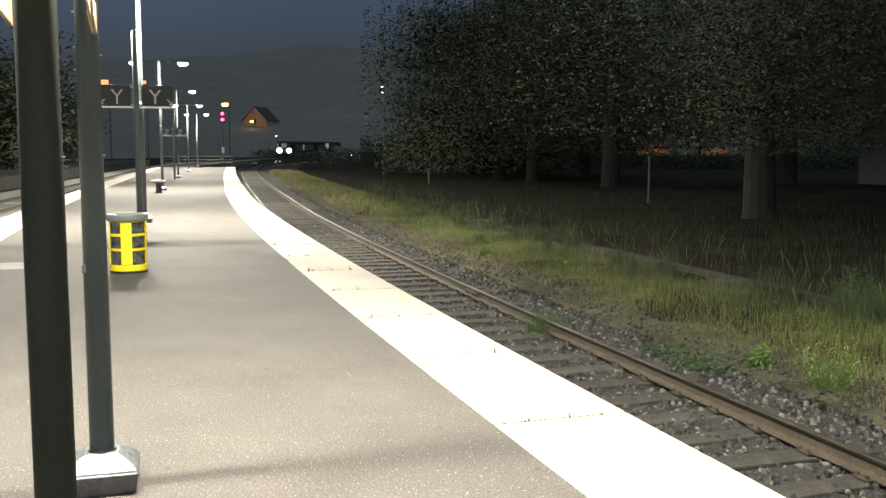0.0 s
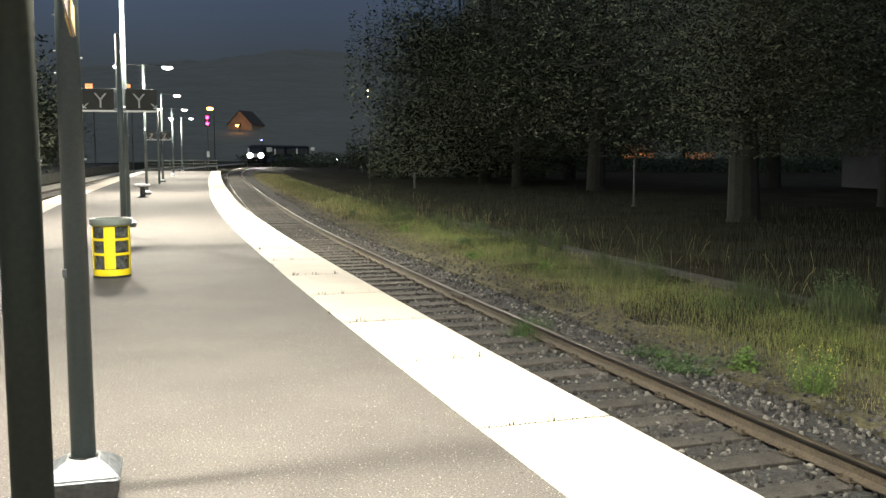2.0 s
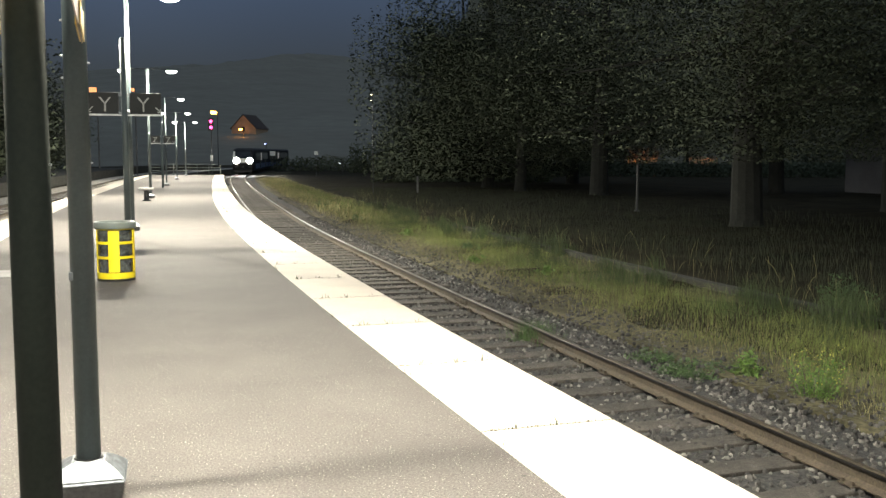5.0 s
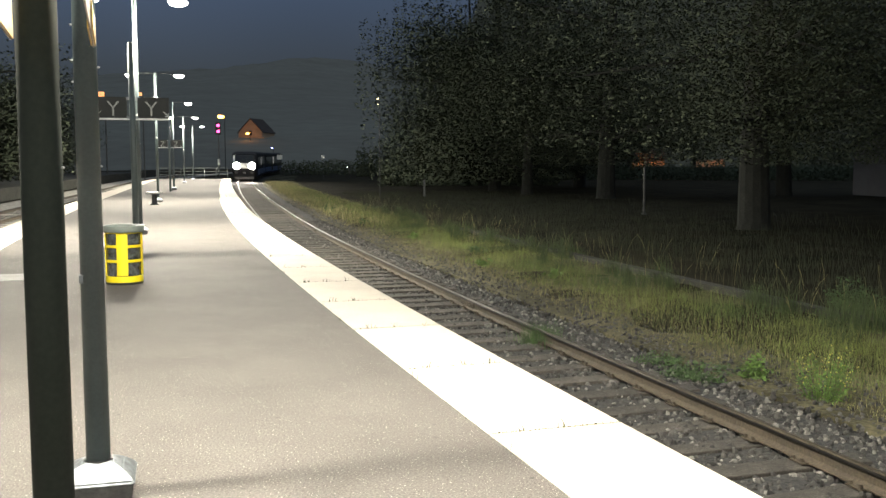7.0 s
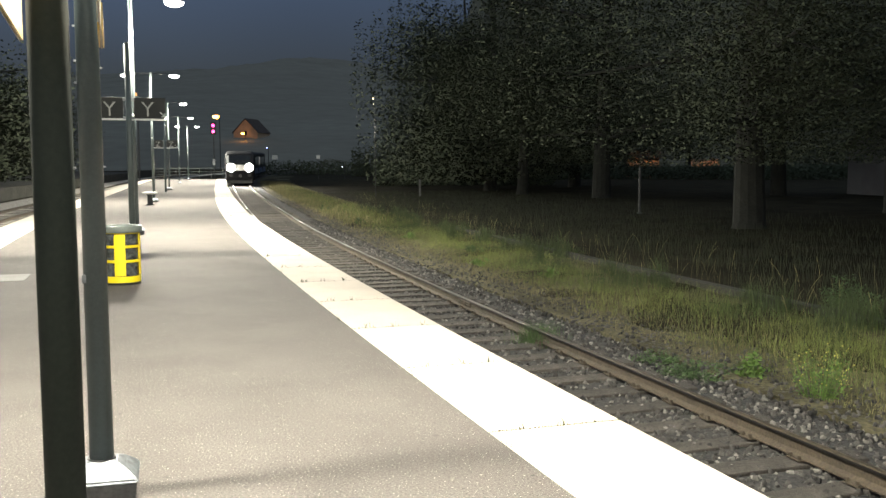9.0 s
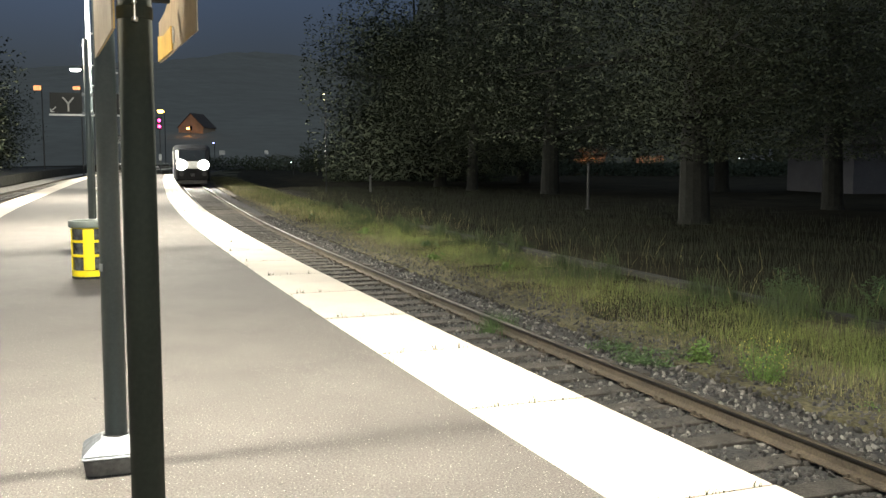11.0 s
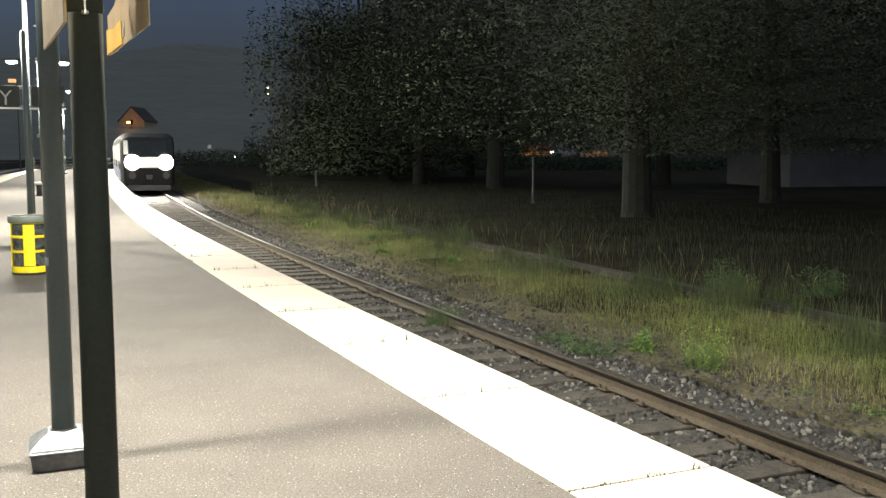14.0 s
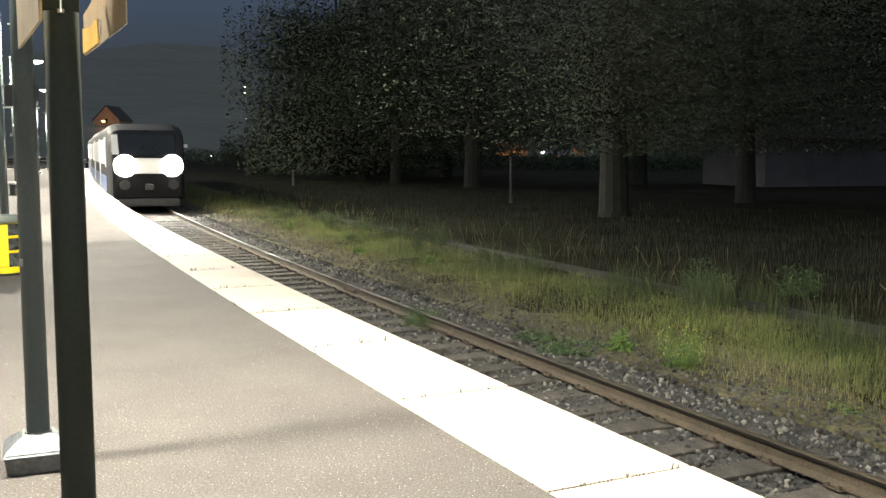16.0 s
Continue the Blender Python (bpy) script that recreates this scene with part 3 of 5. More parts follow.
def near_post():
    """Dark post close to the camera, with a folded panel clamped on above head height."""
    ps = thing("sign_post", pose(-0.922, 2.174, 0), "dark green-grey steel post carrying tan and yellow panels", "sign")
    bm = bmesh.new()
    tube(bm, (0, 0, 0), (0, 0, 2.75), 0.0470, 0.0462, 32)
    part("post", bm, POLE_DARK, ps, smooth="sides")
    bm = bmesh.new()
    lathe(bm, [(0.09, 0.0), (0.09, 0.012), (0.06, 0.02)], 24)
    part("foot_plate", bm, GALV, ps)
    bm = bmesh.new()
    lathe(bm, [(0.0460, 1.985), (0.0490, 1.989), (0.0490, 2.019), (0.0460, 2.023)], 32)
    part("clamp_band", bm, POLE_DARK, ps, "painted clamp band")
    bm = bmesh.new()
    lathe(bm, [(0.008, -0.028), (0.009, -0.025), (0.009, -0.018), (0.0035, -0.016), (0.0035, 0.018), (0.007, 0.020), (0.007, 0.026), (0.003, 0.028)], 12)
    bmesh.ops.transform(bm, matrix=Matrix.Translation((0.014, -0.056, 2.004)), verts=bm.verts[:])
    part("clamp_bolt", bm, STEEL, ps, "zinc bolt and nut")
    bm = bmesh.new()
    tube(bm, (0.040, 0, 1.585), (0.050, 0, 1.585), 0.0025, 0.0025, 8)
    ball(bm, (0.051, 0, 1.585), 0.0035, 8)
    part("eyelet", bm, STEEL, ps, "small bright eyelet bolt")
    return ps


NEAR_POST = near_post()


def litter_bin():
    p = on_line(14.1, -3.06)
    m = pose(p.x, p.y, 0, 0, 0, heading(14.1) - 4)
    lb = thing("litter_bin", m, "round yellow litter bin with dark openings and grey rim", "bin")
    R = 0.238
    bm = bmesh.new()
    lathe(bm, [(R - 0.02, 0.012), (R - 0.02, 0.70)], 40)
    part("liner", bm, BAG, lb, "dark inner drum with a creased bag")
    bm = bmesh.new()
    lathe(bm, [(R - 0.02, 0.0), (R + 0.004, 0.004), (R + 0.004, 0.028), (R, 0.032)], 40)
    part("foot_ring", bm, BIN_BLACK, lb)

    def shell(z0, z1, a0, a1, r=R, t=0.012):
        n = max(2, int(abs(a1 - a0) / 6))
        b = bmesh.new()
        rings = []
        for i in range(n + 1):
            a = radians(a0 + (a1 - a0) * i / n)
            c, sn = math.cos(a), math.sin(a)
            rings.append([b.verts.new((rr * c, rr * sn, z)) for rr, z in ((r - t, z0), (r, z0 + 0.003), (r, z1 - 0.003), (r - t, z1))])
        for u, v in zip(rings, rings[1:]):
            for k in range(4):
                b.faces.new((u[k], v[k], v[(k + 1) % 4], u[(k + 1) % 4]))
        b.faces.new(rings[0])
        b.faces.new(rings[-1][::-1])
        bmesh.ops.recalc_face_normals(b, faces=b.faces[:])
        return b

    for z0, z1 in ((0.032, 0.115), (0.295, 0.332), (0.488, 0.525), (0.675, 0.70)):
        part("hoop", shell(z0, z1, 0, 360), YELLOW, lb)
    for k in range(4):
        part("upright", shell(0.12, 0.67, 90 * k + 270 - 17, 90 * k + 270 + 17, R + 0.002), YELLOW, lb)
    bm = bmesh.new()
    lathe(bm, [(R - 0.016, 0.685), (R + 0.022, 0.69), (R + 0.030, 0.70), (R + 0.032, 0.765), (R + 0.024, 0.778), (R - 0.002, 0.778), (R - 0.010, 0.770), (R - 0.014, 0.702)], 44)
    part("rim", bm, BIN_GREY, lb, "grey plastic rim", True)
    return lb


BAG = material("dark_bag_plastic", (0.055, 0.060, 0.060), 0.22, scale=11, var=0.8, fine=40, fine_var=0.3, bump=1.0, bump_scale=14)
litter_bin()


def platform_seat():
    p = on_line(39.0, -3.37)
    bn = thing("stool", pose(p.x, p.y, 0, 0, 0, heading(39.0)), "pale round platform seat on a dark pedestal", "seat")
    bm = bmesh.new()
    lathe(bm, [(0.05, 0.40), (0.22, 0.425), (0.275, 0.455), (0.285, 0.485), (0.275, 0.50), (0.24, 0.495), (0.10, 0.475), (0.02, 0.472)], 28)
    part("seat", bm, BENCH_TOP, bn, "pale dished seat", True)
    bm = bmesh.new()
    lathe(bm, [(0.17, 0.0), (0.17, 0.02), (0.105, 0.045), (0.095, 0.36), (0.14, 0.415)], 20)
    part("pedestal", bm, BLACK_METAL, bn, "black pedestal", True)


platform_seat()


def cover_patch():
    p = on_line(15.2, -4.78)
    bm = bmesh.new()
    box(bm, -0.55, 0.42, -0.42, 0.42, -0.02, 0.008, 0.004)
    ob = part("access_cover", bm, CONCRETE_PALE, m=pose(p.x, p.y, 0, 0, 0, heading(15)))
    tagged(ob, "pale concrete access cover set in the asphalt", "cover")


CONCRETE_PALE = material("pale_concrete", (0.26, 0.255, 0.245), 0.9, scale=2, var=0.12, fine=30, fine_var=0.15, bump=0.3, bump_scale=30)
cover_patch()


def end_fence():
    p = on_line(104.5, -3.2)
    fe = thing("fence", pose(p.x, p.y, float(rise(104.5)) - 0.1, 0, 0, heading(104.5)), "galvanised railing closing the platform end", "fence")
    for x in np.arange(-4.4, 2.9, 1.2):
        bm = bmesh.new()
        tube(bm, (x, 0, -0.9), (x, 0, 1.05), 0.03, 0.03, 8)
        part("post", bm, FENCE_GREY, fe)
    for z in (0.35, 0.68, 1.03):
        bm = bmesh.new()
        tube(bm, (-4.4, 0, z), (2.85, 0, z), 0.024, 0.024, 8)
        part("rail", bm, FENCE_GREY, fe)


FENCE_GREY = material("dark_fence_paint", (0.06, 0.068, 0.062), 0.6, scale=6, var=0.2, bump=0.05)
GALV_DULL = material("dull_galvanised", (0.065, 0.068, 0.068), 0.6, 0.4, scale=6, var=0.2, bump=0.05)
end_fence()

# panels of the near post: two upright boards, one on either side of it


def near_panels():
    zb, zt = 1.917, 2.55
    inv = NEAR_POST.matrix_basis.inverted()

    def loc(x, y):
        q = inv @ Vector((x, y, 0))
        return Vector((q.x, q.y, 0))

    def sheet(parent, a, b, outline, mat, label, name, shift=0.0):
        """A thin upright sheet in the plane from a to b; outline in parts of its length and heights."""
        d = (b - a).normalized()
        n = Vector((-d.y, d.x, 0))
        bm = bmesh.new()
        rows = [[bm.verts.new(a + (b - a) * u + n * (shift + k) + Vector((0, 0, z))) for u, z in outline] for k in (-0.0018, 0.0018)]
        bm.faces.new(rows[0][::-1])
        bm.faces.new(rows[1])
        for i in range(len(outline)):
            j = (i + 1) % len(outline)
            bm.faces.new((rows[0][i], rows[0][j], rows[1][j], rows[1][i]))
        bmesh.ops.recalc_face_normals(bm, faces=bm.faces[:])
        return part(name, bm, mat, parent, label)

    ra, rb = loc(-0.964, 2.655), loc(-0.693, 1.852)
    la, lb = loc(-1.122, 2.493), loc(-0.889, 1.829)
    r = sheet(NEAR_POST, ra, rb, ((0, zb), (1, zb), (1, zt), (0.55, zt), (0.42, 2.17), (0.36, 2.085), (0.22, 2.055), (0, 2.045)), SIGN_TAN, "tan panel with a cut-back upper corner", "panel")
    l = sheet(NEAR_POST, la, lb, ((0, zb), (1, zb), (1, zt), (0, zt)), SIGN_TAN, "tan panel", "panel")
    # yellow sheets on the faces towards the track and the post
    for shift in (-0.005, 0.005):
        sheet(r, ra, rb, ((0.004, zb + 0.003), (0.44, zb + 0.003), (0.42, 1.990), (0.20, 1.984), (0.004, 2.000)), SIGN_YELLOW, "yellow sheet", "facing", shift)
    sheet(r, ra, rb, ((0.46, zb + 0.02), (0.475, zb + 0.02), (0.475, zb + 0.065), (0.46, zb + 0.065)), SIGN_WHITE, "pale strip", "tape", -0.004)
    sheet(l, la, lb, ((0.004, zb + 0.003), (0.99, zb + 0.003), (0.99, zt - 0.2), (0.004, zt - 0.2)), SIGN_YELLOW, "yellow sheet", "facing", 0.005)
    d = (rb - ra).normalized()
    n = Vector((-d.y, d.x, 0))
    for z in (2.05, 2.42):
        for sgn in (-1, 1):
            bm = bmesh.new()
            c = Vector((0, 0, z))
            tube(bm, c + n * sgn * 0.040, c + n * sgn * 0.094, 0.014, 0.014, 8)
            part("bracket", bm, BLACK_METAL, NEAR_POST)


near_panels()

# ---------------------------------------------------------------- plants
# Grass beyond the kerb, with its shade put into the colour.
MEADOW = material("shaded_meadow_grass", (0.024, 0.030, 0.012), 0.85, scale=0.6, var=0.3, fine=3, fine_var=0.2, bump=0, per_island=0.5)
GREEN_GRASS = material("fresh_green_grass", (0.040, 0.060, 0.017), 0.75, scale=0.6, var=0.3, fine=3, fine_var=0.2, bump=0, per_island=0.6)


def blades(name, count, place, height, width, mat, label, seed, lean=0.35, category="grass"):
    """Bent blades, each of two segments, joined."""
    rng = random.Random(seed)
    verts, faces, k = [], [], 0
    for _ in range(count):
        x, y, z, f = place(rng)
        h, w = rng.uniform(*height) * f, rng.uniform(*width)
        a = rng.uniform(0, 2 * math.pi)
        ca, sa = math.cos(a), math.sin(a)
        b = rng.uniform(0, 2 * math.pi)
        lx, ly = math.cos(b) * lean * h * rng.random(), math.sin(b) * lean * h * rng.random()
        verts += [(x - ca * w, y - sa * w, z), (x + ca * w, y + sa * w, z),
                  (x - ca * w * 0.7 + lx * 0.35, y - sa * w * 0.7 + ly * 0.35, z + h * 0.6), (x + ca * w * 0.7 + lx * 0.35, y + sa * w * 0.7 + ly * 0.35, z + h * 0.6),
                  (x + lx, y + ly, z + h)]
        faces += [(k, k + 1, k + 3, k + 2), (k + 2, k + 3, k + 4)]
        k += 5
    ob = scatter_mesh(name, verts, faces, mat)
    return tagged(ob, label, category, kind="stuff")


CLUMPS = random.Random(21)
CLUMP_AT = [(4 + 85 * CLUMPS.random() ** 1.6, CLUMPS.triangular(3.6, 6.7, 5.2), CLUMPS.uniform(0.2, 0.55), CLUMPS.uniform(0.6, 1.15)) for _ in range(420)]


def verge_z(s, off):
    if 3.2 < off < 6.93:
        return -0.73 + float(rise(s))
    return float(ground_z(np.array(s), np.array(off))) - 0.02


def clumped(rng):
    s, off, r, f = rng.choice(CLUMP_AT)
    s, off = s + rng.gauss(0, r), max(3.5, off + rng.gauss(0, r * 0.6))
    p = on_line(s, off)
    edge = min(1.0, max(0.35, (off - 3.4) / 2.2))
    return p.x, p.y, verge_z(s, off), f * edge


def spread(a, b, o0, o1, mode, power=1.6):
    def at(rng):
        s, off = a + (b - a) * rng.random() ** power, rng.triangular(o0, o1, mode)
        p = on_line(s, off)
        return p.x, p.y, verge_z(s, off), 1.0
    return at


blades("grass", 72000, clumped, (0.05, 0.27), (0.0011, 0.0032), GRASS, "tall green and straw-coloured verge grass", 31, 0.7)
blades("grass", 64000, spread(3, 80, 3.3, 7.4, 4.4), (0.02, 0.13), (0.0012, 0.0034), DRY_GRASS, "short dry grass on the verge", 32, 0.7)
blades("grass", 45000, spread(3, 95, 3.8, 6.9, 5.4), (0.05, 0.24), (0.0012, 0.0034), GRASS, "green grass towards the trees", 33)
blades("grass", 9000, spread(35, 110, 3.4, 7.0, 4.6, 1.0), (0.08, 0.26), (0.008, 0.018), DRY_GRASS, "dry grass beside the far bend", 34)


def stalks(name, count, seed):
    """Tall flowering grass stalks with narrow seed heads."""
    rng = random.Random(seed)
    verts, faces, k = [], [], 0
    for _ in range(count):
        s, off = 5 + 45 * rng.random() ** 1.3, rng.triangular(5.2, 8.4, 6.7)
        p = on_line(s, off)
        z = verge_z(s, off)
        h = rng.uniform(0.35, 0.85)
        b = rng.uniform(0, 2 * math.pi)
        l = rng.uniform(0.05, 0.5) * h
        pts = [(0, 0, 0.0012), (l * 0.25, h * 0.5, 0.0011), (l * 0.6, h * 0.8, 0.003), (l * 0.85, h * 0.92, 0.0034), (l, h, 0.001)]
        for q, (d, zz, w) in enumerate(pts):
            x, y = p.x + d * math.cos(b), p.y + d * math.sin(b)
            verts += [(x - w, y, z + zz), (x + w, y, z + zz), (x, y + w, z + zz)]
            if q:
                o = k + (q - 1) * 3
                faces += [(o, o + 1, o + 4, o + 3), (o + 1, o + 2, o + 5, o + 4), (o + 2, o, o + 3, o + 5)]
        k += 15
    return tagged(scatter_mesh(name, verts, faces, DRY_GRASS), "tall pale grass stalks with seed heads", "grass", kind="stuff")


blades("meadow_grass", 46000, spread(6, 75, 7.3, 26.0, 9.5, 1.3), (0.06, 0.34), (0.002, 0.006), MEADOW, "meadow grass coloured dark for the shade under the trees", 35)
stalks("grass_stalks", 340, 41)
TUFTS = random.Random(43)
TUFT_AT = [(7 + 40 * TUFTS.random() ** 1.3, TUFTS.triangular(5.4, 7.6, 6.7), TUFTS.uniform(0.08, 0.22), TUFTS.uniform(0.55, 1.1)) for _ in range(70)]


def tufted(rng):
    s, off, r, f = rng.choice(TUFT_AT)
    s, off = s + rng.gauss(0, r), off + rng.gauss(0, r)
    p = on_line(s, off)
    return p.x, p.y, verge_z(s, off), f


blades("grass_tufts", 11000, tufted, (0.20, 0.66), (0.0016, 0.0042), GREEN_GRASS, "tall fresh green grass tufts near the kerb", 44, 0.55)


def weed(x, y, z, r, h, leaves, mat, label, seed, flowers=0, name="weed", size=(0.03, 0.07)):
    """A low bush: thin stems with many small folded leaves."""
    rng = random.Random(seed)
    wd = thing(name, pose(x, y, z), label, "plant")
    bm = bmesh.new()
    tips = []
    for i in range(max(6, leaves // 28)):
        a, rr = rng.uniform(0, 6.28), r * math.sqrt(rng.random())
        tip = Vector((rr * math.cos(a), rr * math.sin(a), h * rng.uniform(0.5, 1.0) * (1 - 0.4 * rr / r)))
        base = Vector((tip.x * 0.35, tip.y * 0.35, 0))
        tube(bm, base, tip, 0.004, 0.002, 4, False)
        tips.append((base, tip))
    tagged(part("stems", bm, mat, wd), kind="stuff")
    verts, faces, k = [], [], 0
    for i in range(leaves):
        base, tip = rng.choice(tips)
        t = rng.uniform(0.15, 1.05)
        c = base.lerp(tip, t) + Vector((rng.gauss(0, 0.035), rng.gauss(0, 0.035), rng.gauss(0, 0.02)))
        sz = rng.uniform(*size)
        rot = Euler((rng.uniform(-0.9, 0.9), rng.uniform(-0.9, 0.9), rng.uniform(0, 6.28))).to_matrix()
        for q in ((0, -1, 0), (0.42, 0, 0.12), (0, 1.1, -0.05), (-0.42, 0, 0.12)):
            verts.append((c + rot @ Vector(q) * sz)[:])
        faces += [(k, k + 1, k + 2), (k, k + 2, k + 3)]
        k += 4
    me = bpy.data.meshes.new("leaves")
    me.from_pydata(verts, [], faces)
    me.materials.append(mat)
    new("leaves", me).parent = wd
    if flowers:
        bm = bmesh.new()
        for i in range(flowers):
            base, tip = rng.choice(tips)
            c = base.lerp(tip, rng.uniform(0.7, 1.15)) + Vector((rng.gauss(0, 0.04), rng.gauss(0, 0.04), rng.gauss(0, 0.03)))
            bmesh.ops.create_icosphere(bm, subdivisions=1, radius=rng.uniform(0.004, 0.008), matrix=Matrix.Translation(c))
        tagged(part("flowers", bm, FLOWER, wd, "tiny yellow flowers"), kind="stuff")
    return wd


weed(3.76, 9.10, -0.80, 0.30, 0.74, 1000, LIGHT_WEED, "bushy weed with small yellow flowers on the verge", 51, 110, size=(0.009, 0.022))
weed(3.42, 10.05, -0.80, 0.15, 0.40, 260, LIGHT_WEED, "bright light-green broad-leaved weed", 52, size=(0.022, 0.048))
weed(2.95, 10.35, -0.80, 0.50, 0.17, 2200, WEED, "low spreading dark green weed", 53, size=(0.009, 0.024))
weed(2.60, 11.0, -0.80, 0.30, 0.20, 800, WEED, "low dark green weed by the rail", 54, size=(0.009, 0.024))
weed(4.60, 7.25, -0.82, 0.2, 0.20, 300, LIGHT_WEED, "small light-green weed at the grass edge", 55, size=(0.014, 0.034))
weed(4.29, 7.95, -0.82, 0.16, 0.17, 220, LIGHT_WEED, "small light-green weed among stones", 56, size=(0.014, 0.03))
blades("rail_tuft", 700, lambda r: (1.34 + r.gauss(0, 0.12), 12.25 + r.gauss(0, 0.16), -0.78, 1.0), (0.08, 0.34), (0.0014, 0.0034), WEED, "fine green grass tuft growing against the rail", 57, 0.8)
weed(6.3, 14.2, -0.76, 0.45, 0.75, 1300, WEED, "dark green leafy bush in the tall grass", 58, size=(0.015, 0.035))
weed(7.6, 13.6, -0.76, 0.5, 0.7, 1300, WEED, "dark green leafy bush near the kerb", 59, size=(0.015, 0.035))
for i, (s, off, r, h) in enumerate(((21, 4.3, 0.25, 0.4), (24, 5.2, 0.3, 0.35), (29, 4.6, 0.3, 0.35), (36, 4.4, 0.35, 0.4), (18.5, 5.0, 0.25, 0.3), (47, 4.3, 0.4, 0.5))):
    p = on_line(s, off)
    weed(p.x, p.y, -0.80, r, h, 180, WEED if i % 2 else LIGHT_WEED, "small leafy weed in the verge grass", 60 + i, size=(0.03, 0.07))

# ---------------------------------------------------------------- trees and hills


def tree(x, y, h, trunk_r, crown_r, crown_z, leaves, seed, z0=-0.9, squash=0.75, leaf=(0.055, 0.12)):
    rng = random.Random(seed)
    t = thing("tree", pose(x, y, z0), "tall dark broad-leaved tree at the wood's edge", "tree", "trees behind the track")
    bm = bmesh.new()
    pts = [Vector((0, 0, 0)), Vector((rng.uniform(-.15, .15), rng.uniform(-.15, .15), h * 0.25)), Vector((rng.uniform(-.4, .4), rng.uniform(-.4, .4), h * 0.6)), Vector((0, 0, h * 0.92))]
    rad = [trunk_r * 1.25, trunk_r * 0.95, trunk_r * 0.6, trunk_r * 0.12]
    for a, b, r0, r1 in zip(pts, pts[1:], rad, rad[1:]):
        tube(bm, a, b, r0, r1, 12, False)
    tube(bm, (0, 0, -0.2), (0, 0, 0.5), trunk_r * 1.6, trunk_r * 1.15, 12, False)
    nodes = []
    for i in range(24):
        a = rng.uniform(0, 6.28)
        zb = rng.triangular(crown_z * 0.9, h * 0.85, crown_z * 1.2)
        k = (zb - crown_z) / max(0.1, h - crown_z)
        ln = crown_r * rng.uniform(0.55, 1.0) * math.sqrt(max(0.15, 1 - (2 * k - 0.75) ** 2 * 0.8))
        base = Vector((0, 0, zb))
        tip = base + Vector((ln * math.cos(a), ln * math.sin(a), rng.uniform(-0.4, 0.5) * ln * 0.6))
        tube(bm, base, tip, trunk_r * 0.32, 0.02, 6, False)
        nodes += [(base.lerp(tip, q), crown_r * w) for q, w in ((0.45, 0.20), (0.75, 0.26), (1.0, 0.22))]
    part("trunk", bm, BARK, t, "rough grey-brown bark")
    verts, faces, normals, k = [], [], [], 0
    for i in range(int(leaves * 5.0)):
        c0, w = rng.choice(nodes)
        g = [max(-1.5, min(1.5, rng.gauss(0, 1))) * w for _ in range(3)]
        c = c0 + Vector((g[0], g[1], g[2] * squash))
        if c.z < crown_z * 0.8:
            continue
        sz = rng.uniform(*leaf)
        rot = Euler((rng.uniform(-0.9, 0.9), rng.uniform(-0.9, 0.9), rng.uniform(0, 6.28))).to_matrix()
        for q in ((0, -1, 0), (0.6, 0, 0.15), (0, 1, -0.1), (-0.6, 0, 0.15)):
            verts.append((c + rot @ Vector(q) * sz)[:])
        faces.append((k, k + 1, k + 2, k + 3))
        k += 4
        out = (Vector((c.x, c.y, 0)).normalized() + rot @ Vector((0, 0, 0.15)) + Vector((0, 0, 0.15))).normalized()
        normals += [out[:]] * 4
    me = bpy.data.meshes.new("crown")
    me.from_pydata(verts, [], faces)
    me.polygons.foreach_set("use_smooth", [True] * len(faces))
    me.normals_split_custom_set_from_vertices(normals)
    me.materials.append(LEAF)
    new("crown", me).parent = t
    return t


TREES = ((11.0, 33.0, 17, 0.46, 8.5, 3.0, 17000), (10.9, 62, 19, 0.5, 9.0, 3.0, 8000), (20.5, 42, 18, 0.4, 9.0, 3.0, 13000), (22, 29, 17, 0.4, 8.5, 3.2, 13000),
         (31, 38, 18, 0.45, 9, 3.2, 6000), (4.6, 78, 22, 0.45, 9.0, 1.2, 12000), (13, 88, 22, 0.5, 9, 1.8, 5000), (3.2, 104, 24, 0.4, 9.5, 0.8, 10000), (24, 66, 20, 0.45, 10, 3.2, 7000),
         (7, 118, 24, 0.5, 9, 1.5, 3000), (38, 56, 20, 0.45, 10, 3.4, 6000), (1, 140, 22, 0.45, 9, 1.0, 3000), (30, 20, 17, 0.4, 8, 3.3, 5000), (36, 134, 14, 0.3, 6.5, 3.3, 1600), (26, 130, 13, 0.3, 6.0, 3.2, 1400),
         (6.5, 70, 19, 0.35, 7.5, 1.6, 7000))
for i, (x, y, h, tr, cr, cz, nl) in enumerate(TREES):
    tree(x, y, h, tr, cr, cz, nl, 100 + i, leaf=(0.034, 0.072) if y < 50 else (0.055, 0.11) if y < 75 else (0.08, 0.165))
for i, (x, y, h) in enumerate(((-34, 70, 13), (-42, 88, 15), (-48, 110, 15), (-54, 132, 16), (-33, 52, 12), (-62, 150, 17), (-38, 62, 11), (-50, 76, 14))):
    tree(x, y, h, 0.35, 6.5, 1.5, 2200, 200 + i, leaf=(0.10, 0.20))


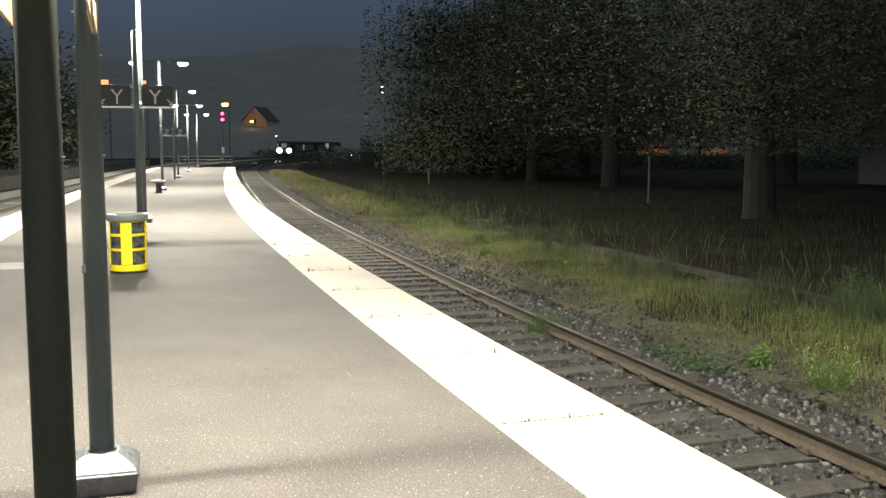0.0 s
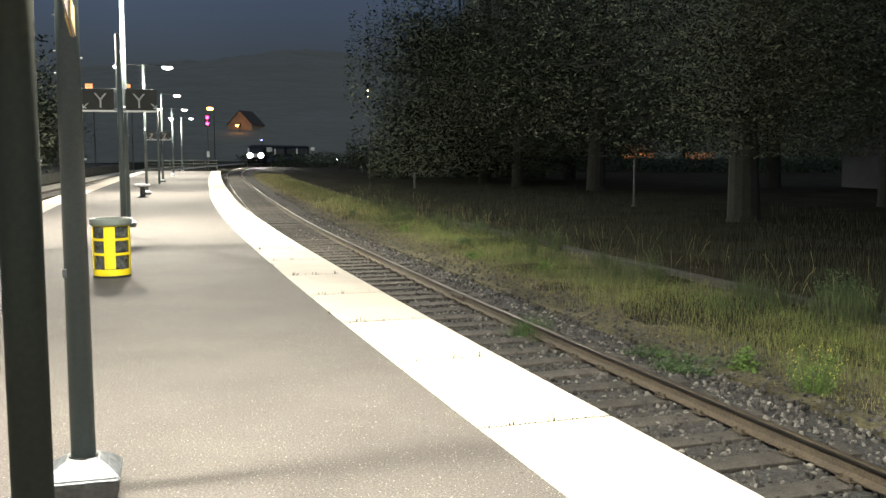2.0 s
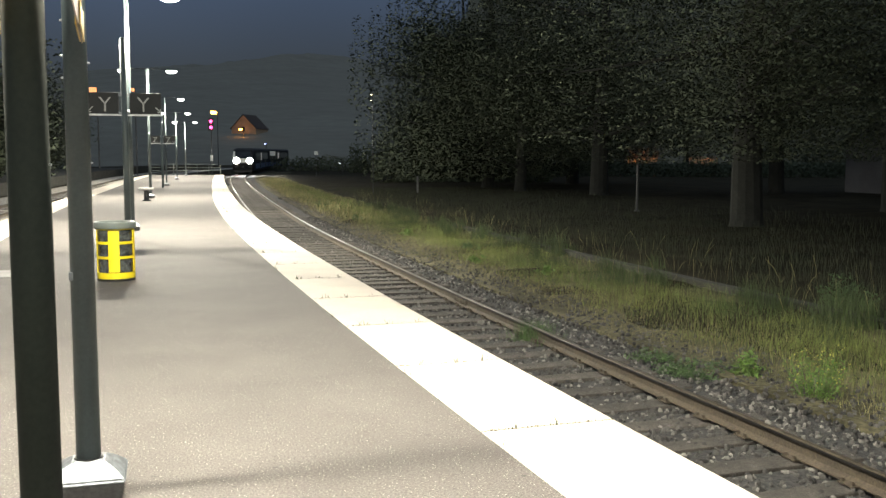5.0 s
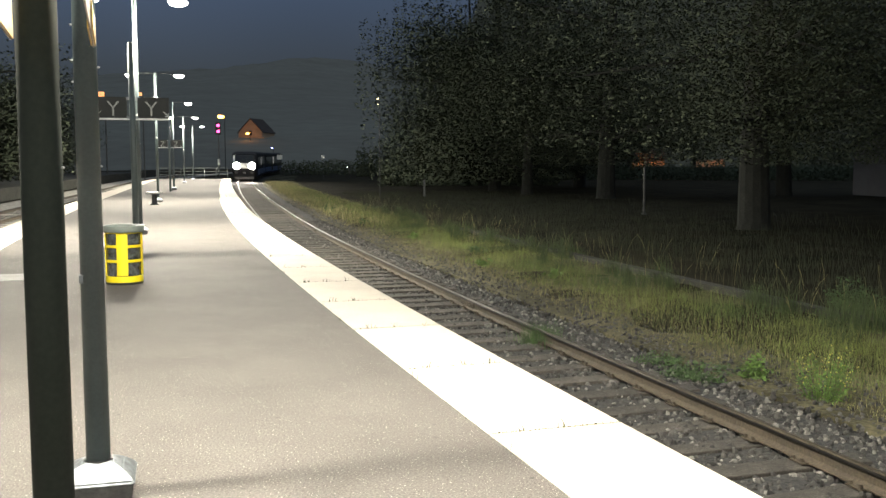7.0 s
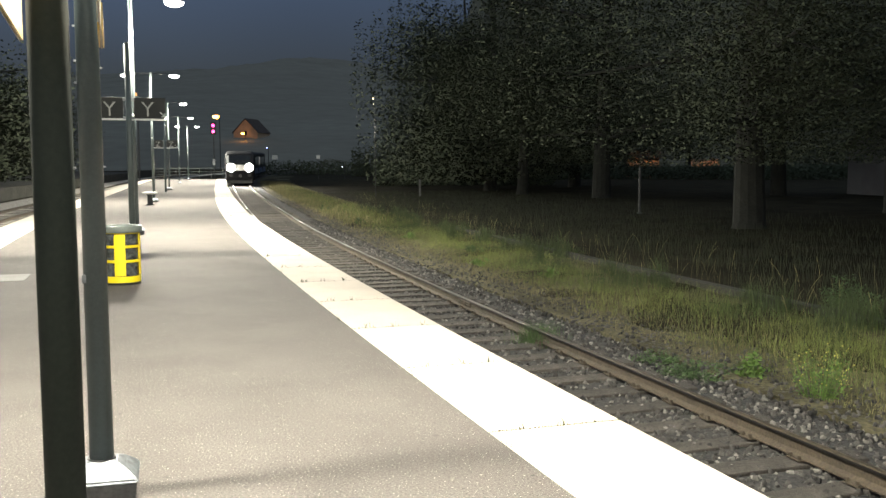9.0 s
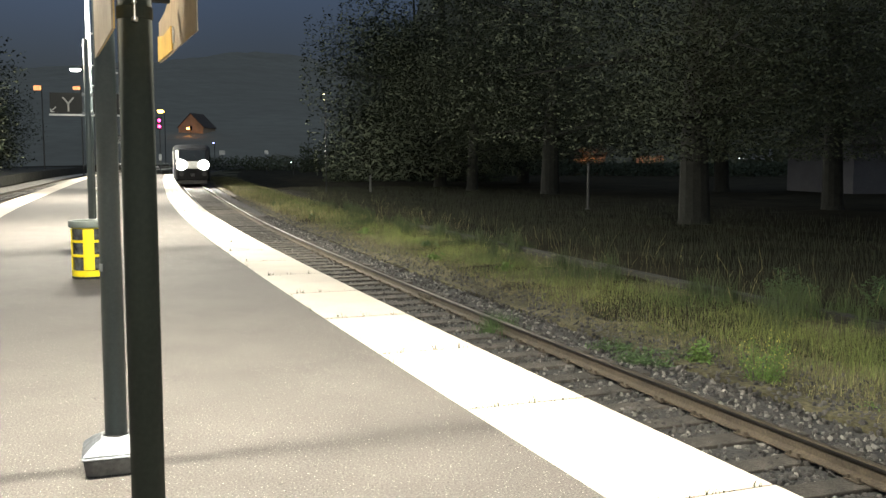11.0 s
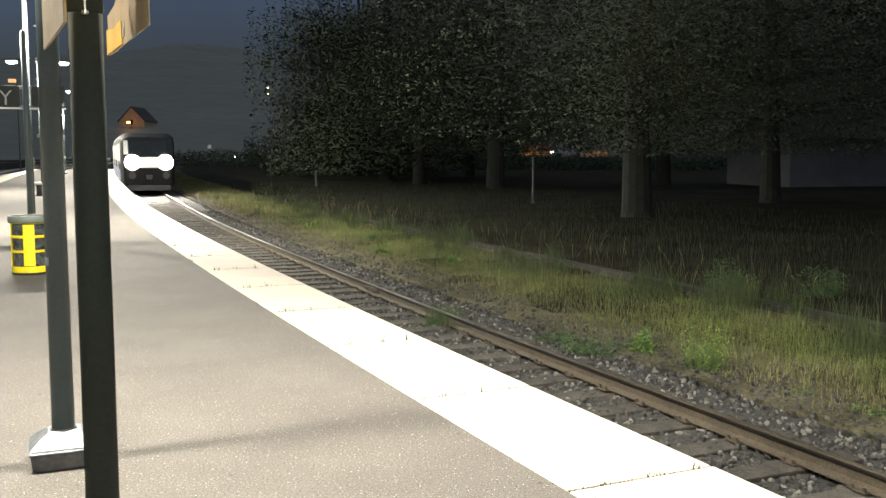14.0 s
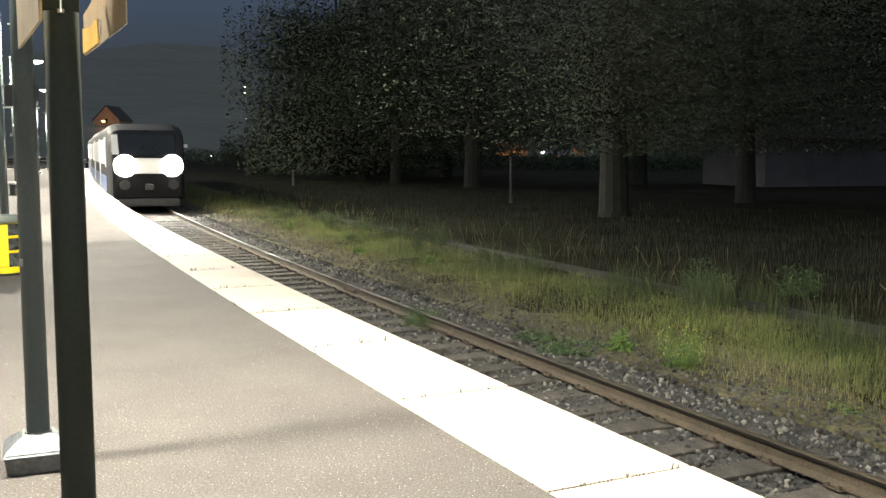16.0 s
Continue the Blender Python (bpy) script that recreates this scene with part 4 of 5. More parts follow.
def hedge(x0, x1, y, h, depth, count, seed):
    rng = random.Random(seed)
    verts, faces, k = [], [], 0
    for i in range(count):
        c = Vector((rng.uniform(x0, x1), y + rng.uniform(-depth, depth), -0.9 + h * rng.random() ** 0.8 * rng.uniform(0.7, 1.0)))
        sz = rng.uniform(0.12, 0.28)
        rot = Euler((rng.uniform(-1.3, 1.3), rng.uniform(-1.3, 1.3), rng.uniform(0, 6.28))).to_matrix()
        for q in ((0, -1, 0), (0.6, 0, 0.15), (0, 1, -0.1), (-0.6, 0, 0.15)):
            verts.append((c + rot @ Vector(q) * sz)[:])
        faces.append((k, k + 1, k + 2, k + 3))
        k += 4
    tagged(scatter_mesh("undergrowth", verts, faces, LEAF), "dark undergrowth between the trees", "bushes", kind="stuff")


hedge(-30, 14, 152, 3.0, 4, 6000, 71)
hedge(12, 70, 122, 2.4, 3, 9000, 72)
hedge(-6, 12, 96, 2.6, 3, 3500, 73)
hedge(45.5, 105, 138.5, 5.6, 1.4, 12000, 74)
hedge(-12, 28.0, 138.5, 5.0, 1.4, 8000, 75)


def hill_z(x, y):
    base = (y - 225.0) * 0.118
    shape = 1.0 + 0.06 * math.sin(x * 0.006 + 1.9) + 0.05 * math.sin(x * 0.017) + 0.20 * math.exp(-((x + 120.0) / 75.0) ** 2)
    return base * shape


def build_hill():
    xs = np.concatenate([np.arange(-900, 901, 9.0)])
    ys = np.concatenate([np.arange(215, 420, 15.0), np.arange(430, 981, 22.0)])
    rng = random.Random(8)
    verts, faces = [], []
    for y in ys:
        for x in xs:
            far = max(0.0, (y - 330.0) / 600.0)
            verts.append((x, y, hill_z(x, y) + (rng.uniform(-1.5, 1.5) + 0.5 * math.sin(x * 0.11 + y * 0.3)) * far))
    w = len(xs)
    for j in range(len(ys) - 1):
        for i in range(w - 1):
            faces.append((j * w + i, j * w + i + 1, (j + 1) * w + i + 1, (j + 1) * w + i))
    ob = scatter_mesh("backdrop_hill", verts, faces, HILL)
    for p in ob.data.polygons:
        p.use_smooth = True
    tagged(ob, "wooded hillside beyond the station with an added faint glow", "hill", kind="structure")


build_hill()


def build_far_wood():
    """Closed mass of distant wood behind the near trees, with an uneven crown line."""
    rng = random.Random(77)
    xs = np.arange(-24, 260, 1.6)
    rows = 14
    verts, faces = [], []
    for x in xs:
        top = 36 / (1 + math.exp(-(x - 2) / 3.4)) + 2.5 * math.sin(x * 0.21) + 1.5 * math.sin(x * 0.67 + 1) + rng.uniform(-0.9, 0.9)
        for k in range(rows):
            q = k / (rows - 1)
            verts.append((x + rng.uniform(-0.5, 0.5), 182 - 0.15 * max(0.0, x) + 6 * q * q + rng.uniform(-1.2, 1.2), -1.2 + (top + 1.2) * q))
    for i in range(len(xs) - 1):
        for k in range(rows - 1):
            faces.append((i * rows + k, (i + 1) * rows + k, (i + 1) * rows + k + 1, i * rows + k + 1))
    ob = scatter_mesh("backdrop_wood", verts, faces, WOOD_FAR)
    tagged(ob, "mass of distant wood behind the near trees, faintly glowing", "woods", kind="structure")


build_far_wood()

# ---------------------------------------------------------------- houses and distant lights


def sight(u, v, d):
    """A place d metres ahead of the platform's origin, by the tangents to the side and upwards."""
    return Vector((u * d, d, 1.6 + v * d))


def house(at, width, depth, wall_h, roof_h, turn, wall_mat, label, windows=1):
    hs = thing("house", at @ pose(0, 0, 0, 0, 0, turn), label, "house")
    bm = bmesh.new()
    w, d = width / 2, depth / 2
    lo = [bm.verts.new((x, y, -3.0)) for x, y in ((-w, -d), (w, -d), (w, d), (-w, d))]
    hi = [bm.verts.new((x, y, wall_h)) for x, y in ((-w, -d), (w, -d), (w, d), (-w, d))]
    r0, r1 = bm.verts.new((0, -d, wall_h + roof_h)), bm.verts.new((0, d, wall_h + roof_h))
    bm.faces.new((lo[0], lo[1], hi[1], r0, hi[0]))
    bm.faces.new((lo[2], lo[3], hi[3], r1, hi[2]))
    bm.faces.new((lo[1], lo[2], hi[2], hi[1]))
    bm.faces.new((lo[3], lo[0], hi[0], hi[3]))
    part("wall", bm, wall_mat, hs)
    bm = bmesh.new()
    for side in (-1, 1):
        a = [Vector((side * (w + 0.35), -d - 0.3, wall_h - 0.22)), Vector((side * (w + 0.35), d + 0.3, wall_h - 0.22)), Vector((0, d + 0.3, wall_h + roof_h + 0.06)), Vector((0, -d - 0.3, wall_h + roof_h + 0.06))]
        b = [p + Vector((0, 0, 0.16)) for p in a]
        va, vb = [bm.verts.new(p) for p in a], [bm.verts.new(p) for p in b]
        bm.faces.new(va)
        bm.faces.new(vb[::-1])
        for i in range(4):
            bm.faces.new((va[i], va[(i + 1) % 4], vb[(i + 1) % 4], vb[i]))
    bmesh.ops.recalc_face_normals(bm, faces=bm.faces[:])
    part("roof", bm, ROOF, hs)
    for i in range(windows):
        x = (i - (windows - 1) / 2) * width / (windows + 0.6)
        bm = bmesh.new()
        box(bm, x - 0.45, x + 0.45, -d - 0.04, -d + 0.05, wall_h - 0.9, wall_h + 0.4, 0.02)
        wi = part("window", bm, TRAIN_GLASS, hs, "dark window")
        bm = bmesh.new()
        box(bm, x - 0.55, x + 0.55, -d - 0.10, -d + 0.02, wall_h - 1.0, wall_h - 0.92, 0.01)
        part("sill", bm, CONCRETE, wi)
    return hs


def street_lamp(p, ground, mat, r, label, arm=0.8, thick=0.09):
    """A column with a short arm and a glowing head at p."""
    sl = thing("street_lamp", pose(p.x, p.y, ground), label, "street lamp")
    h = p.z - ground
    bm = bmesh.new()
    tube(bm, (arm, 0, 0), (arm, 0, h + 0.15), thick, thick * 0.7, 8)
    tube(bm, (arm, 0, h + 0.15), (0, 0, h + 0.2), thick * 0.55, thick * 0.45, 8)
    part("column", bm, BLACK_METAL, sl)
    bm = bmesh.new()
    lathe(bm, [(0.02, h - r * 0.6), (r * 0.7, h - r * 0.45), (r, h), (r * 0.8, h + r * 0.3), (0.03, h + r * 0.4)], 16)
    part("lantern", bm, mat, sl, "glowing lantern", True)
    return sl


def point_lamp(p, power, colour, size=0.2):
    d = bpy.data.lights.new("street_light", "POINT")
    d.energy, d.color, d.shadow_soft_size = power, colour, size
    new("street_light", d).matrix_basis = Matrix.Translation(p)


SODIUM = (1.0, 0.36, 0.07)
AMBER_BAR = glow("amber_board_bar", (1.0, 0.22, 0.03), 0.8)
# gabled house on the hillside with its street lamp
p = sight(-0.190, 0.0, 300)
house(pose(p.x, 300, hill_z(p.x, 300)), 8.0, 9.0, 1.2, 4.1, -14, WALL_WARM, "gabled house on the hill lit by a sodium street lamp", 1)
q = sight(-0.1995, 0.0310, 288)
street_lamp(q, hill_z(q.x, q.y), ORANGE_LIGHT, 0.55, "sodium street lamp beside the hill house")
point_lamp(q + Vector((0.6, -1.0, -0.9)), 420, SODIUM)
q = sight(-0.2272, 0.0485, 205)
street_lamp(q, -0.6, ORANGE_LIGHT, 0.72, "sodium street lamp behind the signal")
# amber luminaires far behind the platform
for u, hh in ((-0.3515, 0.27), (-0.3124, 0.19)):
    q = sight(u, 0.0716, 118)
    sl = street_lamp(q, -0.9, BLACK_METAL, 0.12, "tall mast carrying a lit amber number board", 0.5)
    bm = bmesh.new()
    box(bm, -0.42, 0.42, -0.14, 0.14, q.z + 0.9 - hh, q.z + 0.9 + hh, 0.03)
    fb = part("lit_board", bm, AMBER_PANEL, sl, "glowing amber board")
    for x in (-0.22, 0.0, 0.22):
        bm = bmesh.new()
        box(bm, x - 0.05, x + 0.05, -0.155, -0.142, q.z + 0.9 - hh * 0.6, q.z + 0.9 + hh * 0.6)
        part("bar", bm, AMBER_BAR, fb)
# far lamps
for u, v, d, mat, r, txt in ((-0.0633, 0.0669, 64, WARM_LIGHT, 0.06, "small street lamp on the dark slope"), (-0.0633, 0.0610, 63.7, WARM_LIGHT, 0.035, "small lamp below a street lamp"),
                             (-0.0959, -0.0041, 122, SMALL_WHITE, 0.065, "small white trackside lamp"), (-0.1745, 0.0160, 215, BLUE_LIGHT, 0.22, "small bluish lamp beyond the bend"),
                             (-0.4533, 0.0095, 150, SMALL_WHITE, 0.42, "white yard lamp beyond the far platform"), (-0.4430, 0.0095, 152, SMALL_WHITE, 0.25, "white yard lamp beyond the far platform"),
                             (0.624, 0.098, 118, WARM_LIGHT, 0.30, "warm window lamp above the wood"),
                             (0.1316, 0.0071, 142, WARM_LIGHT, 0.16, "small yellowish lamp among the trees"), (-0.018, 0.0035, 170, SMALL_WHITE, 0.05, "tiny lamp among the trees")):
    q = sight(u, v, d)
    g = hill_z(q.x, q.y) if q.y > 225 else -0.9
    street_lamp(q, g, mat, r, txt, 0.3 if d > 100 else 0.1, 0.09 if d > 100 else 0.03)
# lit house and low wall among the trees
p = sight(0.2190, 0.0, 150)
house(pose(p.x, 151.5, -0.9), 3.0, 5.4, 3.3, 1.0, 90, WALL_WARM, "small house wall lit orange among the trees", 2)
point_lamp(Vector((p.x - 0.6, 147.5, 4.2)), 320, SODIUM)
p = sight(0.2860, 0.0, 150)
bm = bmesh.new()
box(bm, -2.4, 2.4, -0.2, 0.2, 0, 3.0, 0.03)
tagged(part("garden_wall", bm, WALL_WARM, m=pose(p.x, 151, -0.9)), "low garden wall lit orange", "wall")
point_lamp(Vector((p.x + 0.6, 148.6, 2.6)), 60, SODIUM)
# pale building behind the wood
house(pose(36.5, 66, -0.9), 7.5, 12, 3.6, 2.2, 100, WALL_PALE, "pale rendered building behind the wood", 2)
# thin post in the meadow
bm = bmesh.new()
tube(bm, (0, 0, 0), (0, 0, 2.3), 0.06, 0.055, 10)
box(bm, -0.10, 0.10, -0.10, 0.10, 0, 0.25, 0.01)
MEADOW_POST = part("wooden_post", bm, GALV_DULL, m=pose(9.2, 42.5, -0.9))
tagged(MEADOW_POST, "thin pale grey post standing in the meadow", "post")


def signal_mast():
    q = sight(-0.2302, 0.0361, 116)
    sm = thing("railway_signal", pose(q.x, q.y, -0.9), "railway signal showing two red lights", "signal")
    h = q.z + 0.9
    bm = bmesh.new()
    tube(bm, (0.0, 0.1, 0), (0.0, 0.1, h + 0.6), 0.07, 0.06, 10)
    part("mast", bm, GALV_DULL, sm)
    bm = bmesh.new()
    box(bm, -0.32, 0.32, -0.06, 0.03, h - 0.75, h + 0.75, 0.06)
    hd = part("target_plate", bm, BLACK_METAL, sm, "black signal plate")
    for z in (h - 0.36, h + 0.36):
        bm = bmesh.new()
        lathe(bm, [(0.0, 0.06), (0.12, 0.045), (0.18, 0.0)], 18)
        part("red_lens", bm, RED_LIGHT, hd, "glowing red lens", True, m=pose(0, -0.062, z, 90, 0, 0))
    bm = bmesh.new()
    box(bm, -0.16, 0.16, -0.05, 0.02, 2.3, 3.0, 0.02)
    part("number_board", bm, SIGN_WHITE, sm, "small pale plate")
    return sm


signal_mast()


def track_board(u, v, d, w, h, label):
    q = sight(u, v, d)
    g = -0.9
    tb = thing("track_board", pose(q.x, q.y, g), label, "sign")
    bm = bmesh.new()
    tube(bm, (0, 0.04, 0), (0, 0.04, q.z - g), 0.03, 0.03, 8)
    part("post", bm, GALV_DULL, tb)
    bm = bmesh.new()
    box(bm, -w / 2, w / 2, -0.02, 0.02, q.z - g - h / 2, q.z - g + h / 2, 0.008)
    part("plate", bm, SIGN_WHITE, tb, "white reflective plate")


track_board(-0.1665, 0.0060, 132, 0.75, 0.6, "white board beside the bend")
track_board(-0.1213, 0.0065, 120, 0.45, 0.45, "small dim board in the grass beyond the bend")
# short stake at the wood's edge
bm = bmesh.new()
box(bm, -0.07, 0.07, -0.05, 0.05, 0, 1.35, 0.015)
tagged(part("marker_stake", bm, PLINTH, m=pose(-1.0, 66.0, -0.9)), "short grey concrete marker stake", "post")

# ---------------------------------------------------------------- train
CAR_L = 24.0
TRAIN_NOSE = material("train_front_paint", (0.006, 0.006, 0.007), 0.8, spec=0.15, scale=2, var=0.15, bump=0.03)
# White standing in for glare on the nose band and light on the left pillar.
TRAIN_PALE = material("train_lit_white", (0.70, 0.70, 0.68), 0.35, scale=2, var=0.05, bump=0.02)


def loft(sections):
    """A closed body through cross-sections of equal length; each is a list of (x, y, z)."""
    bm = bmesh.new()
    rows = [[bm.verts.new(p) for p in sec] for sec in sections]
    n = len(rows[0])
    for a, b in zip(rows, rows[1:]):
        for i in range(n):
            bm.faces.new((a[i], a[(i + 1) % n], b[(i + 1) % n], b[i]))
    bm.faces.new(rows[0][::-1])
    bm.faces.new(rows[-1])
    bmesh.ops.recalc_face_normals(bm, faces=bm.faces[:])
    return bm


def body_section(y, w, z0, z1, r=0.32):
    """Rounded body outline at y, seen along the line."""
    pts = [(-w, y, z0 + 0.10), (-w + 0.06, y, z0), (w - 0.06, y, z0), (w, y, z0 + 0.10)]
    for k in range(6):
        a = math.pi / 2 * k / 5
        pts.append((w - r * 1.6 + r * 1.6 * math.cos(a), y, z1 - r + r * math.sin(a)))
    for k in range(6):
        a = math.pi / 2 + math.pi / 2 * k / 5
        pts.append((-w + r * 1.6 + r * 1.6 * math.cos(a), y, z1 - r + r * math.sin(a)))
    return pts


def railcar(front):
    """Railcar along +y from its nose at y = 0; heights from the top of the rail."""
    rc = thing("railcar", pose(0, 0, 0), "dark grey diesel railcar with blazing headlights and a white band as their glare" if front else "dark grey trailing railcar with lit windows", "train", "train cars")
    if front:
        secs = [body_section(0.0, 1.16, 0.50, 1.95, 0.22), body_section(0.10, 1.28, 0.42, 2.05, 0.24), body_section(0.45, 1.34, 0.38, 2.55, 0.28), body_section(0.90, 1.38, 0.36, 3.02, 0.32),
                body_section(1.7, 1.41, 0.36, 3.26, 0.34), body_section(3.0, 1.42, 0.36, 3.30, 0.34), body_section(CAR_L, 1.42, 0.36, 3.30, 0.34)]
    else:
        secs = [body_section(0.0, 1.40, 0.36, 3.28, 0.34), body_section(CAR_L, 1.40, 0.36, 3.28, 0.34)]
    body = part("body", loft(secs), TRAIN_WHITE, rc)
    body.data.materials.append(TRAIN_NOSE)
    if front:
        for f in body.data.polygons:
            if f.center.y < 0.09:
                f.material_index = 1
    # blue band low on both sides
    for side in (-1, 1):
        bm = bmesh.new()
        x = side * 1.424
        box(bm, min(x - 0.004, x + 0.004), max(x - 0.004, x + 0.004), 2.2 if front else 0.2, CAR_L - 0.2, 0.62, 1.25)
        part("side_band", bm, TRAIN_BLUE, body, "blue band")
        y = 3.6 if front else 1.4
        while y < CAR_L - 2.0:
            door = abs(y - 8.0) < 0.9 or abs(y - 17.0) < 0.9
            bm = bmesh.new()
            if door:
                box(bm, x - 0.012, x + 0.012, y, y + 1.3, 0.66, 2.78, 0.01)
            else:
                box(bm, x - 0.010, x + 0.010, y, y + 1.35, 1.70, 2.68, 0.01)
            lit = side < 0 or abs(y - 10.6) < 0.9
            part("door_pane" if door else "window", bm, CABIN_LIGHT if lit else TRAIN_GLASS, body, ("lit " if lit else "dark ") + ("door glazing" if door else "window"))
            y += 1.75
    # bogies and underframe
    bm = bmesh.new()
    box(bm, -1.15, 1.15, 1.0, CAR_L - 0.6, 0.30, 0.50, 0.04)
    part("underframe", bm, TRAIN_DARK, rc)
    for yc in (4.0, 20.0):
        bm = bmesh.new()
        for side in (-1, 1):
            box(bm, side * 0.98 - 0.07, side * 0.98 + 0.07, yc - 1.5, yc + 1.5, 0.40, 0.62, 0.03)
        box(bm, -0.95, 0.95, yc - 0.2, yc + 0.2, 0.38, 0.58, 0.03)
        bg = part("bogie", bm, TRAIN_DARK, rc)
        for dy in (-1.0, 1.0):
            bm = bmesh.new()
            for side in (-1, 1):
                tube(bm, (side * 0.69, yc + dy, 0.42), (side * 0.82, yc + dy, 0.42), 0.42, 0.42, 24)
            tube(bm, (-0.7, yc + dy, 0.42), (0.7, yc + dy, 0.42), 0.08, 0.08, 10)
            part("wheelset", bm, RAIL_SIDE, bg)
    if not front:
        return rc
    # windscreen
    bm = bmesh.new()
    sl = [(-0.98, 0.085, 2.08), (0.98, 0.085, 2.08), (1.00, 0.66, 2.84), (-1.00, 0.66, 2.84)]
    va = [bm.verts.new(p) for p in sl]
    vb = [bm.verts.new((x, y + 0.30, z - 0.05)) for x, y, z in sl]
    bm.faces.new(va)
    bm.faces.new(vb[::-1])
    for i in range(4):
        bm.faces.new((va[i], vb[i], vb[(i + 1) % 4], va[(i + 1) % 4]))
    bmesh.ops.recalc_face_normals(bm, faces=bm.faces[:])
    ws = part("windscreen", bm, TRAIN_GLASS, rc, "dark curved windscreen")
    for side in (-1, 1):
        bm = bmesh.new()
        tube(bm, (side * 0.5, 0.07, 2.10), (side * 0.12, 0.33, 2.46), 0.014, 0.01, 6)
        part("wiper", bm, BLACK_METAL, ws)
        # headlight unit: lens in a reflector made large and glowing to imitate glare
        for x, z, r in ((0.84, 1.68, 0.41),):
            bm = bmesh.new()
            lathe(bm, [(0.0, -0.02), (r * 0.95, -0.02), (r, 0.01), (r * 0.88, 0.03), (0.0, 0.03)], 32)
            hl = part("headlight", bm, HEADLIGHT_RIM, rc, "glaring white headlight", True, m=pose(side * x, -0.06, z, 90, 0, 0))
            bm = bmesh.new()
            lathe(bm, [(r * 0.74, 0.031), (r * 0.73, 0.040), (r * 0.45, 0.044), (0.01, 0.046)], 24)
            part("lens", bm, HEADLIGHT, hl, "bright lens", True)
        # pillar beside the windscreen; left one white for the lamp light on it
        bm = bmesh.new()
        a = [Vector((side * 1.04, 0.12, 2.10)), Vector((side * 1.27, 0.16, 2.10)), Vector((side * 1.27, 0.70, 2.84)), Vector((side * 1.06, 0.66, 2.84))]
        va, vb = [bm.verts.new(v + Vector((0, -0.07, 0))) for v in a], [bm.verts.new(v + Vector((0, 0.25, 0))) for v in a]
        bm.faces.new(va)
        bm.faces.new(vb[::-1])
        for i in range(4):
            bm.faces.new((va[i], vb[i], vb[(i + 1) % 4], va[(i + 1) % 4]))
        bmesh.ops.recalc_face_normals(bm, faces=bm.faces[:])
        part("pillar", bm, TRAIN_PALE if side < 0 else TRAIN_WHITE, rc, "corner pillar coloured white for the lamp light on it" if side < 0 else "dark grey corner pillar")
        # buffers
        bm = bmesh.new()
        tube(bm, (side * 0.87, 0.25, 0.98), (side * 0.87, -0.18, 0.98), 0.09, 0.09, 14)
        tube(bm, (side * 0.87, -0.18, 0.98), (side * 0.87, -0.22, 0.98), 0.19, 0.19, 20)
        part("buffer", bm, TRAIN_DARK, rc)
        # lit cab door glazing behind the nose
        bm = bmesh.new()
        x = side * 1.43
        box(bm, x - 0.012, x + 0.012, 2.05, 2.75, 1.6, 2.75, 0.01)
        part("cab_window", bm, CABIN_LIGHT if side < 0 else TRAIN_GLASS, rc, "lit cab side window" if side < 0 else "dark cab side window")
    # white band across the nose, added to imitate the headlights' merged glare
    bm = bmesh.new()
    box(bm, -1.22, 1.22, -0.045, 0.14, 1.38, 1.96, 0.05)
    part("lamp_band", bm, TRAIN_PALE, rc, "white band standing in for merged headlight glare")
    bm = bmesh.new()
    box(bm, -1.1, 1.1, -0.02, 0.3, 0.16, 0.46, 0.05)
    part("snow_guard", bm, TRAIN_DARK, rc)
    bm = bmesh.new()
    box(bm, -0.14, 0.14, -0.30, 0.2, 0.78, 1.0, 0.04)
    part("coupler", bm, BLACK_METAL, rc)
    bm = bmesh.new()
    tube(bm, (0, 1.0, 2.93), (0, 0.84, 2.93), 0.09, 0.09, 16)
    part("top_lamp", bm, TRAIN_GLASS, rc, "unlit top lamp")
    return rc


RAILCAR = railcar(True)
RAILCAR_REAR = railcar(False)


def car_pose(s):
    """Pose of a car whose nose is at s: both bogies on the line."""
    a, b = on_line(s + 4.0, GAUGE_C, float(rise(s + 4.0))), on_line(s + 20.0, GAUGE_C, float(rise(s + 20.0)))
    d = (b - a).normalized()
    o = a - d * 4.0
    return pose(o.x, o.y, o.z + RAIL_TOP, math.degrees(math.asin(d.z)), 0, math.degrees(math.atan2(-d.x, d.y)))


def train_s(t):
    return 167.0 - 8.1 * t


# ---------------------------------------------------------------- van on the road behind the trees


def road_van():
    vn = thing("van", pose(0, 0, 0), "white van with lit rear lamps on the road behind the trees", "van")
    bm = bmesh.new()
    box(bm, -2.4, 2.4, -0.95, 0.95, 0.35, 1.1, 0.10)
    box(bm, -1.6, 2.4, -0.92, 0.92, 1.05, 2.2, 0.14)
    part("body", bm, CAR_PAINT, vn)
    for x in (-1.5, 1.5):
        for y in (-0.92, 0.92):
            bm = bmesh.new()
            tube(bm, (x, y - 0.1, 0.33), (x, y + 0.1, 0.33), 0.33, 0.33, 18)
            part("wheel", bm, RUBBER, vn)
    for y in (-0.75, 0.75):
        bm = bmesh.new()
        box(bm, 2.38, 2.44, y - 0.12, y + 0.12, 0.9, 1.25, 0.02)
        part("tail_lamp", bm, TAIL_RED, vn, "red tail lamp")
        bm = bmesh.new()
        box(bm, -2.46, -2.38, y - 0.14, y + 0.14, 0.65, 0.85, 0.02)
        part("front_lamp", bm, SMALL_WHITE, vn, "white front lamp")
    bm = bmesh.new()
    box(bm, -1.0, 1.6, -0.965, -0.925, 1.35, 1.9, 0.03)
    part("side_window", bm, TRAIN_GLASS, vn, "dark side window")
    return vn


